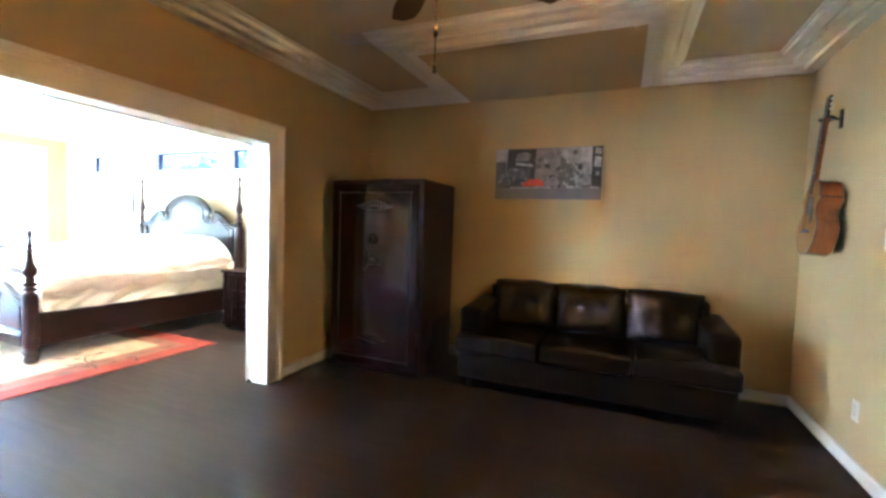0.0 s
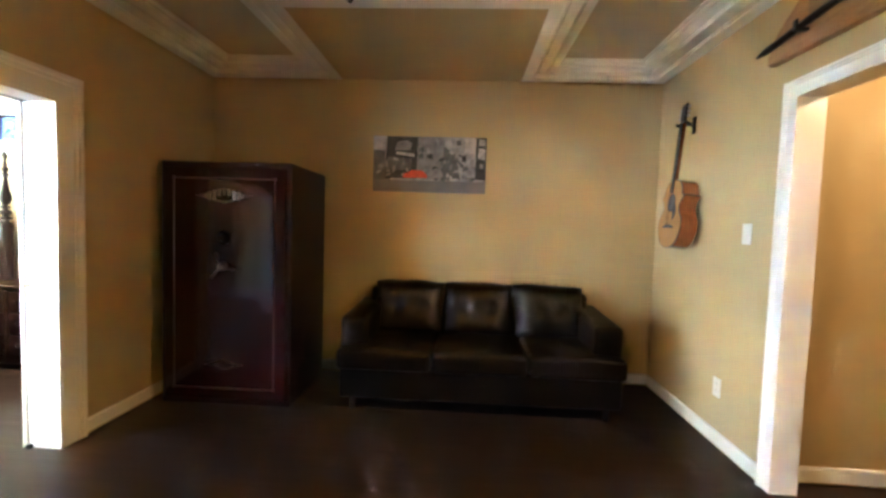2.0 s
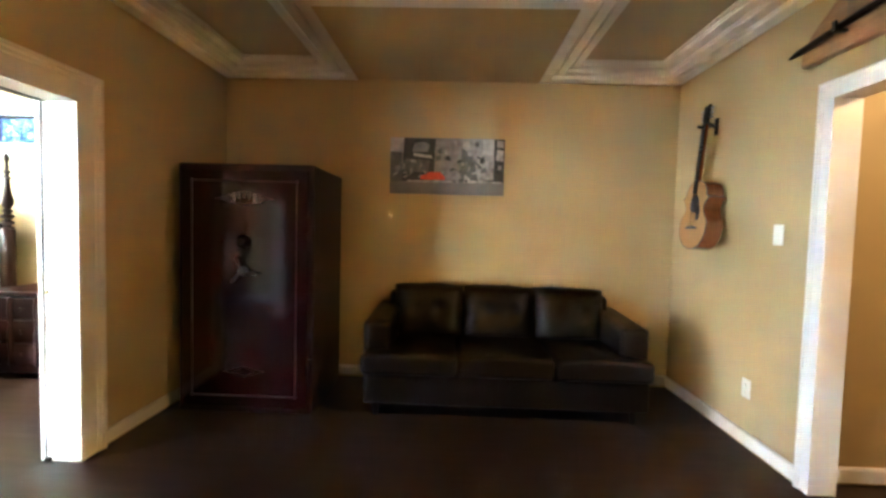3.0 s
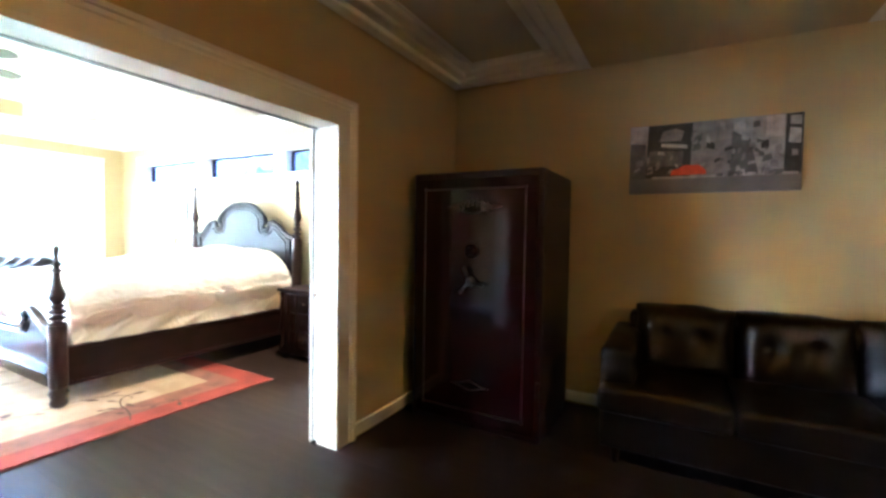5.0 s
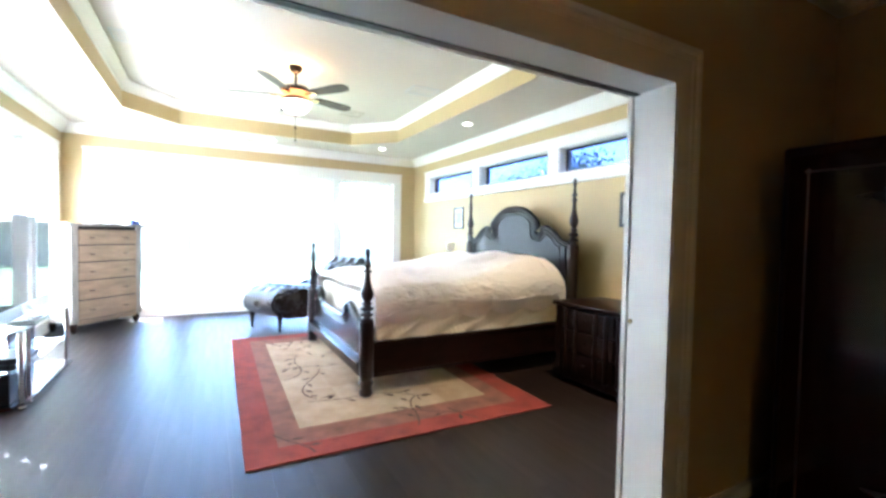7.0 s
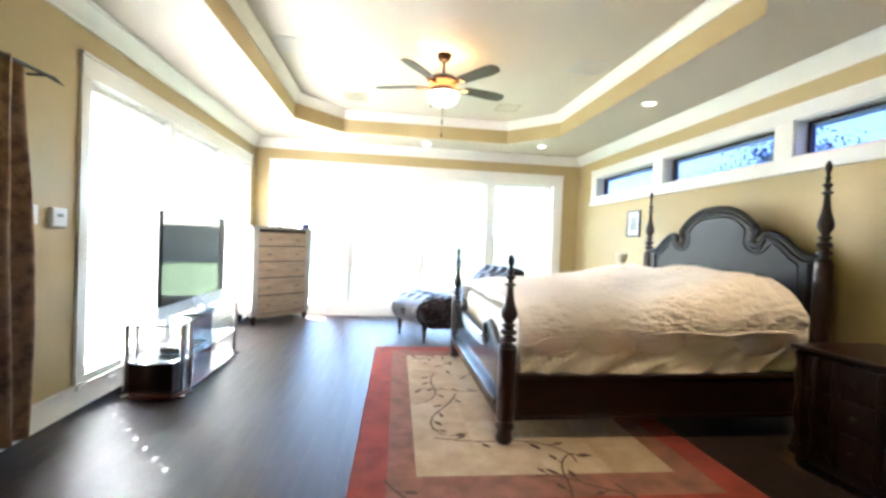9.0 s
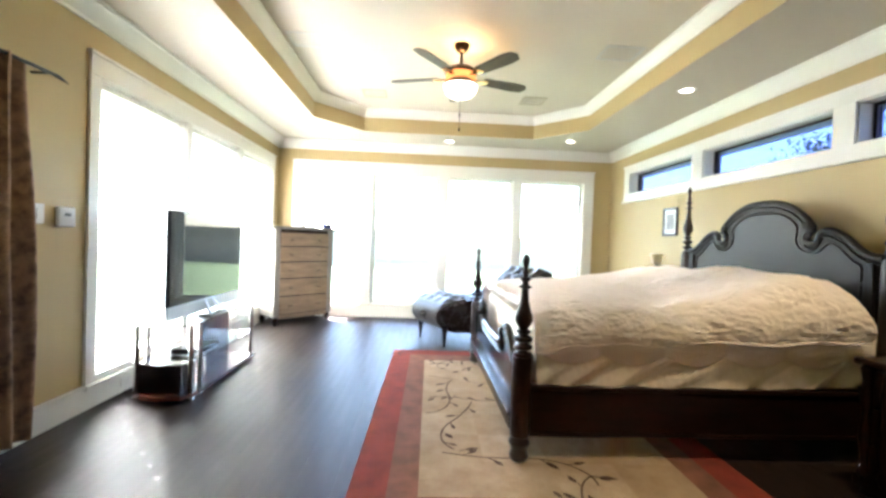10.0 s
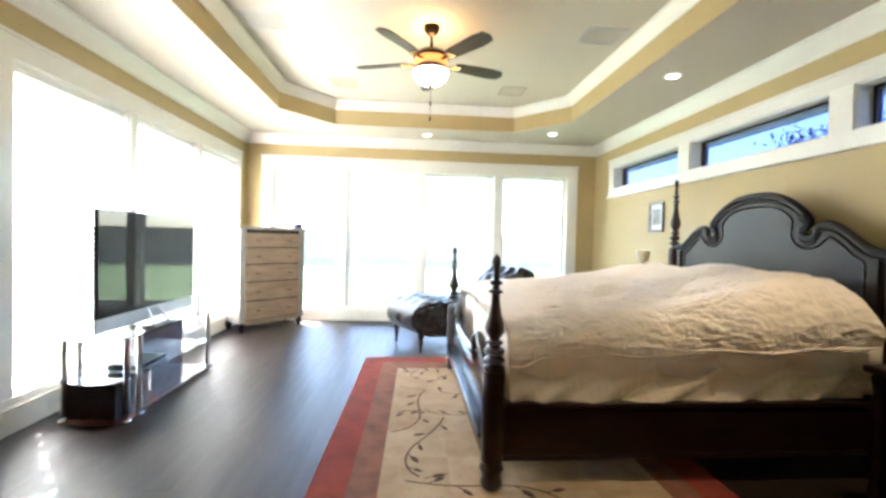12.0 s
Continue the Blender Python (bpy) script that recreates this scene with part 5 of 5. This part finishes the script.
tv_stand()
bx_ = thing("set_top_box", "flat dark media box on the glass shelf", "media player", (-4.97, 0.50, 0.279))
part("case", box(-0.16, 0.16, -0.1, 0.12, 0.003, 0.045, 0.004), M_BLACK, bx_)
part("front_panel", box(-0.155, 0.155, 0.12, 0.123, 0.01, 0.04), M_SCREEN, bx_)
for x in (-0.13, 0.13):
    part("foot", box(x - 0.01, x + 0.01, -0.08, -0.06, 0, 0.004), M_BLACK, bx_)


def dresser():
    """Front along -y before the turn, so that it faces the room's middle."""
    d_ = thing("chest_of_drawers", "weathered pine chest of five drawers across the corner", "dresser", (-7.585, 0.675, 0), 137)
    w, d, h = 0.92, 0.44, 1.36
    part("side_panel", box(-w / 2, -w / 2 + 0.03, 0, d, 0.12, h - 0.03, 0.004), M_WHITEWASH, d_, "whitewashed side")
    part("side_panel", box(w / 2 - 0.03, w / 2, 0, d, 0.12, h - 0.03, 0.004), M_WHITEWASH, d_, "whitewashed side")
    # dark wood on the carcass paints the shade in the drawer gaps
    part("carcass", box(-w / 2 + 0.03, w / 2 - 0.03, 0.012, d, 0.12, h - 0.03), M_DARKWOOD, d_, "carcass coloured dark as shade in the drawer gaps")
    part("top", box(-w / 2 - 0.06, w / 2 + 0.06, -0.055, d + 0.01, h - 0.03, h + 0.006, 0.006), M_WHITEWASH, d_)
    for k in (-1, 1):
        part("stile", box(k * (w / 2 - 0.04) - 0.04, k * (w / 2 - 0.04) + 0.04, -0.006, 0.03, 0.12, h - 0.03, 0.003), M_WHITEWASH, d_)
    zs = [0.16, 0.41, 0.655, 0.885, 1.10, 1.30]
    for a, b in zip(zs, zs[1:]):
        dr = part("drawer", box(-w / 2 + 0.085, w / 2 - 0.085, -0.014, 0.011, a, b - 0.016, 0.005), M_RUSTIC, d_)
        for x in (-0.22, 0.22):
            part("pull", tube([(x - 0.03, -0.014, (a + b) / 2 - 0.01), (x - 0.02, -0.03, (a + b) / 2 - 0.016), (x + 0.02, -0.03, (a + b) / 2 - 0.016), (x + 0.03, -0.014, (a + b) / 2 - 0.01)], 0.006, 6), M_BRONZE, dr, smooth=True)
    for x in (-w / 2 + 0.05, w / 2 - 0.05):
        for y in (0.04, d - 0.05):
            # feet coloured dark for the shade beneath the chest
            part("foot", lathe([(0.02, 0), (0.032, 0.02), (0.045, 0.07), (0.035, 0.12)], 10, (x, y, 0)), M_DARKWOOD, d_, smooth=True)
    part("apron", box(-w / 2 + 0.08, w / 2 - 0.08, 0.0, 0.02, 0.09, 0.15, 0.004), M_RUSTIC, d_)
    return d_


dresser()
ck = thing("clock_radio", "small blue clock radio on the chest of drawers", "clock", (-7.80, 0.93, 1.366), 137)
part("case", box(-0.06, 0.06, -0.03, 0.04, 0, 0.07, 0.012, 3), mat("blue_plastic", (0.02, 0.04, 0.28), 0.3, noise_scale=8, vary=0.2), ck, smooth=True)
part("display", box(-0.045, 0.045, -0.0325, -0.029, 0.02, 0.055), M_BLACK, ck)


PATCH = [mat("rug_pale_patch", (0.505, 0.385, 0.26), 0.95, noise_scale=6, vary=0.9, dark=(0.37, 0.26, 0.16), bump=0.8, bump_scale=300),
         mat("rug_tan_patch", (0.455, 0.335, 0.215), 0.95, noise_scale=6, vary=0.9, dark=(0.33, 0.225, 0.135), bump=0.8, bump_scale=300)]


def rug():
    r = thing("area_rug", "red bordered beige rug with dark vine pattern", "rug", (-4.58, 3.10, 0.0), -1.2)
    w, d = 3.17, 2.14
    part("red_border", box(-w / 2, w / 2, -d / 2, d / 2, 0.001, 0.010, 0.003), M_RED, r)
    part("rust_band", box(-w / 2 + 0.19, w / 2 - 0.19, -d / 2 + 0.19, d / 2 - 0.19, 0.0095, 0.0112), M_RUGMID, r)
    part("beige_field", box(-w / 2 + 0.40, w / 2 - 0.40, -d / 2 + 0.345, d / 2 - 0.345, 0.0107, 0.0122), M_CREAM, r)
    rnd = random.Random(21)
    nx, ny = 7, 4
    for i in range(nx):
        for j in range(ny):
            if (i * 3 + j * 5) % 4 < 2:
                cw, ch = (w - 0.80) / nx, (d - 0.69) / ny
                px, py = -w / 2 + 0.40 + i * cw, -d / 2 + 0.345 + j * ch
                part("field_patch", box(px, px + cw, py, py + ch, 0.0119, 0.0125), PATCH[(i + j) % 2], r)

    def strip(pts, wd, z):
        b = bmesh.new()
        v2 = [Vector(p) for p in pts]
        prev = None
        for k, p in enumerate(v2):
            t = (v2[min(k + 1, len(v2) - 1)] - v2[max(k - 1, 0)]).normalized()
            nn = Vector((-t.y, t.x)) * wd
            cur = [b.verts.new((p.x + nn.x, p.y + nn.y, z)), b.verts.new((p.x - nn.x, p.y - nn.y, z))]
            if prev:
                b.faces.new((prev[0], prev[1], cur[1], cur[0]))
            prev = cur
        return b
    fields = [(w / 2 - 0.42, d / 2 - 0.37)] * 15 + [(w / 2 - 0.03, d / 2 - 0.03)] * 16
    for vine, (fx, fy) in enumerate(fields):
        for attempt in range(60):
            x, y = rnd.uniform(-fx, fx), rnd.uniform(-fy, fy)
            if vine < 15 or abs(x) > w / 2 - 0.36 or abs(y) > d / 2 - 0.32:
                break
        a, turn, sway = rnd.uniform(0, 6.28), rnd.choice((-1, 1)), rnd.uniform(0.4, 0.9)
        n = rnd.randint(26, 40) if vine < 15 else rnd.randint(12, 22)
        pts, leaves = [], []
        for k in range(n):
            pts.append((x, y))
            a += turn * (-sway * 0.06 if k < n * 0.45 else 0.06 + 0.16 * ((k / n - 0.45) / 0.55) ** 2)
            nx, ny = x + 0.03 * math.cos(a), y + 0.03 * math.sin(a)
            if abs(nx) > fx or abs(ny) > fy:
                break
            x, y = nx, ny
            if k % 5 == 3:
                leaves.append((x, y, a + rnd.choice((-0.8, 0.8))))
        if len(pts) < 7:
            continue
        st = part("vine", strip(pts, 0.0058, 0.0134), M_VINE, r)
        for lx, ly, la in leaves:
            ln = rnd.uniform(0.065, 0.10)
            sx, sy = lx + 0.035 * math.cos(la), ly + 0.035 * math.sin(la)
            c, sn = math.cos(la), math.sin(la)
            if abs(sx + c * ln) > fx or abs(sy + sn * ln) > fy:
                continue
            part("stem", strip([(lx, ly), (sx, sy)], 0.004, 0.0133), M_VINE, st)
            out = [(0, 0), (0.25 * ln, 0.17 * ln), (0.55 * ln, 0.21 * ln), (0.8 * ln, 0.12 * ln), (ln, 0), (0.8 * ln, -0.10 * ln), (0.55 * ln, -0.18 * ln), (0.25 * ln, -0.15 * ln)]
            part("leaf", prism([(sx + c * p - sn * q, sy + sn * p + c * q) for p, q in out], 0.0008, "xy", 0.0129), M_VINE, st)
    return r


rug()


def curtain():
    c = thing("curtain", "brown patterned cloth curtain gathered on a rod", "curtain", (0, 0, 0))
    x0, x1 = -3.875, -3.0
    b = bmesh.new()
    n, m = 120, 26
    rows = []
    for j in range(m + 1):
        z = 0.06 + (2.14 - 0.06) * j / m
        row = []
        for i in range(n + 1):
            u = i / n
            pinch = 0.78 + 0.22 * min(1, abs(j / m - 0.97) * 3.5)
            x = x0 + (x1 - x0) * u
            y = 0.15 + 0.035 * pinch * math.sin(u * 46 + 0.5 * math.sin(j * 0.2)) + 0.02 * math.sin(u * 17 + j * 0.15)
            row.append(b.verts.new((x + 0.03 * (1 - pinch) * 4 * (u < 0.2) - 0.02 * (1 - j / m) * math.sin(u * 3), y, z)))
        rows.append(row)
    for j in range(m):
        for i in range(n):
            b.faces.new((rows[j][i], rows[j][i + 1], rows[j + 1][i + 1], rows[j + 1][i]))
    cl = part("cloth", b, M_CURTAIN, c, smooth=True, angle=80)
    md = cl.modifiers.new("thick", "SOLIDIFY")
    md.thickness = 0.006
    part("rod", tube([(-4.0, 0.17, 2.125), (-3.0, 0.17, 2.125)], 0.011, 10, radii=[0.011, 0.011]), M_BLACK, c)
    part("finial", tube([(-4.08, 0.175, 2.105), (-4.0, 0.17, 2.125)], 0.01, 8, radii=[0.002, 0.014]), M_BLACK, c)
    for x in (-3.96, -3.06):
        part("bracket", tube([(x, BS + 0.002, 2.125), (x, 0.17, 2.125)], 0.008, 8), M_BLACK, c)
    return c


curtain()
wall_plate("light_switch", "white rocker light switch beside the curtain", (-4.018, BS, 1.32), 180)
th = thing("thermostat", "small white thermostat with a grey display on the wall", "thermostat", (-4.20, BS, 1.31), 180)
part("case", box(-0.065, 0.065, -0.028, -0.001, -0.062, 0.062, 0.012, 3), M_WHITEP, th, smooth=True)
part("display", box(-0.024, 0.024, -0.0295, -0.0275, 0.004, 0.024), M_LCD, th)

for at, turn in (((BW + 0.0225, 1.27, 0.085), 90), ((-4.78, BS + 0.0225, 0.085), 180)):
    o = wall_plate("wall_outlet", "white outlet set lengthwise in the baseboard", at, turn, rocker=False)
    o.matrix_basis = pose(*at, 0, 90, turn)
pp = thing("paper_sheets", "loose curled white papers on the chest of drawers", "paper", (-7.60, 0.66, 1.3665), 137)
pb = bmesh.new()
grid = [[pb.verts.new((-0.15 + 0.3 * i / 10, -0.1 + 0.2 * j / 2, 0.002 + 0.022 * math.sin(math.pi * i / 10))) for j in range(3)] for i in range(11)]
for i in range(10):
    for j in range(2):
        pb.faces.new((grid[i][j], grid[i + 1][j], grid[i + 1][j + 1], grid[i][j + 1]))
ps = part("curled_sheet", pb, M_WHITEP, pp, smooth=True)
ps.modifiers.new("thick", "SOLIDIFY").thickness = 0.002
part("flat_sheet", box(-0.17, 0.13, -0.09, 0.12, 0.0, 0.0015), M_WHITEP, pp)
ceiling_fan((-5.35, 2.635, TZ), 36, "bronze ceiling fan with lit frosted bowl", M_BOWL, 0.20)
vent((-5.43, 1.22, TZ), 0.30, 0.36, 0, M_VENTW, 10, "white ceiling air vent in the tray")
vent((-5.33, 4.115, TZ), 0.30, 0.36, 0, M_VENTW, 10, "white ceiling air vent in the tray")
vent((-6.81, 1.68, TZ), 0.30, 0.30, 0, M_VENT, 10, "tan ceiling air vent in the tray")
vent((-6.78, 3.67, TZ), 0.30, 0.30, 0, M_VENT, 10, "tan ceiling air vent in the tray")


def downlight(x, y):
    d_ = thing("downlight", "lit recessed downlight with a white ring", "downlight", (x, y, 2.75), group="ceiling downlights")
    part("trim_ring", lathe([(0.055, -0.002), (0.058, -0.008), (0.078, -0.006), (0.082, -0.0005), (0.055, -0.0005)], 24), M_WHITEP, d_, smooth=True)
    part("lens", lathe([(0.001, -0.003), (0.055, -0.003), (0.055, -0.0012), (0.001, -0.0012)], 24), M_LED, d_, "glowing lens")


# the two eastern fittings are unseen, added to carry the extra spots
for x, y in ((-7.85, 2.70), (-7.50, 4.42), (-5.32, 4.77), (-3.0, 4.42), (-2.65, 2.70)):
    downlight(x, y)

# ---- outdoors ----
setting("ground", box(-400, 400, -400, 400, -0.45, -0.3), M_GRASS, "mown lawn round the house", "ground")
setting("roof_eave_north", box(BW - 1.0, SE, BN + 0.21, BN + 0.9, 2.50, 2.60), M_TRIM, "white boarded eave over the high windows", "roof")


def fence(x0, y0, x1, y1, label):
    f = thing("garden_fence", label, "fence", (x0, y0, -0.3), math.degrees(math.atan2(y1 - y0, x1 - x0)))
    L = math.hypot(x1 - x0, y1 - y0)
    me = None
    n = int(L / 0.15)
    for k in range(n):
        if me is None:
            ob = part("board", box(0, 0.14, -0.01, 0.01, 0.03, 1.85, 0.002), M_FENCE, f)
            me = ob.data
        else:
            ob = new("board", me)
            ob.parent = f
        ob.location = (k * 0.15, 0, 0)
    for z in (0.4, 1.5):
        part("rail", box(0, L, -0.06, -0.012, z, z + 0.09), M_FENCE, f)


fence(-24, -14, -24, 16, "weathered cedar board fence at the end of the lawn")


def tree(x, y, h, seed, label):
    rnd = random.Random(seed)
    t = thing("garden_tree", label, "tree", (x, y, -0.3))
    tr = tube([(0, 0, 0), (0.08, 0.05, h * 0.25), (0.02, 0.12, h * 0.5), (0.1, 0.05, h * 0.8)], 0.1, 10, radii=[0.17, 0.13, 0.10, 0.04])
    tips = []
    for k in range(11):
        a, z0 = k * 2.4 + rnd.random(), h * rnd.uniform(0.3, 0.7)
        r = h * rnd.uniform(0.2, 0.36)
        p = [(0.05, 0.08, z0), (r * 0.5 * math.cos(a), r * 0.5 * math.sin(a), z0 + r * 0.5), (r * math.cos(a), r * math.sin(a), z0 + r * 0.7)]
        tube(p, 0.04, 6, bm=tr, radii=[0.06, 0.04, 0.015])
        tips += [Vector(p[1]), Vector(p[2])]
    tips.append(Vector((0.1, 0.05, h * 0.85)))
    part("trunk", tr, M_BARK, t, smooth=True)
    verts, faces = [], []
    for k in range(11000):
        c = rnd.choice(tips) + Vector((rnd.gauss(0, 1), rnd.gauss(0, 1), rnd.gauss(0, 0.7))) * h * 0.085
        u = Vector((rnd.gauss(0, 1), rnd.gauss(0, 1), rnd.gauss(0, 1))).normalized()
        w = u.cross(Vector((rnd.gauss(0, 1), rnd.gauss(0, 1), 1))).normalized()
        s2 = rnd.uniform(0.05, 0.10)
        i = len(verts)
        verts += [c - u * s2, c + w * s2 * 0.45, c + u * s2, c - w * s2 * 0.45]
        faces.append((i, i + 1, i + 2, i + 3))
    me = bpy.data.meshes.new("crown")
    me.from_pydata(verts, [], faces)
    me.materials.append(M_LEAF)
    cr = new("crown", me)
    cr.parent = t


for k, (x, y, h) in enumerate(((-9.0, 15.5, 4.9), (-13.5, 16.0, 5.6), (-5.0, 16.5, 4.6), (-17.5, 15.5, 5.2), (-1.5, 15.5, 4.8))):
    tree(x, y, h, 30 + k, "leafy green garden tree beyond the windows")


# ---- floor boards ----
floor = setting("floor", box(BW - 0.18, 4.5, SS - 0.1, BN + 0.2, -0.3, -0.006), M_SUB, "dark laminate plank floor through both rooms", "floor")
PW, PL = 0.193, 1.285
shared = {}


def plank(x0, x1, y0, y1):
    key = (round(x1 - x0, 3), round(y1 - y0, 3))
    if key not in shared:
        b = box(0, x1 - x0, 0, y1 - y0, -0.008, 0.0)
        me = bpy.data.meshes.new("plank")
        b.to_mesh(me)
        b.free()
        me.materials.append(M_PLANK)
        shared[key] = me
    ob = new("plank", shared[key])
    ob.location = (x0, y0, 0)
    ob.parent = floor


def lay(x0, x1, y0, y1, rows_from):
    rnd = random.Random(5)
    r = math.floor((y0 - rows_from) / PW)
    while rows_from + r * PW < y1 - 0.004:
        a, b = max(y0, rows_from + r * PW), min(y1, rows_from + (r + 1) * PW)
        x = x0 - (r * 0.43 % 1) * PL
        while x < x1 - 0.004:
            c, d = max(x0, x), min(x1, x + PL)
            if d - c > 0.02 and b - a > 0.004:
                plank(c, d - 0.0006, a, b - 0.0006)
            x += PL
        r += 1


lay(BW, BE, BS, BN, 0.0)
lay(BE, SW, OP0, OP1, 0.0)
lay(SW, SE, SS, SN, 0.0)
lay(SE, 4.4, 1.3, 3.585, 0.0)
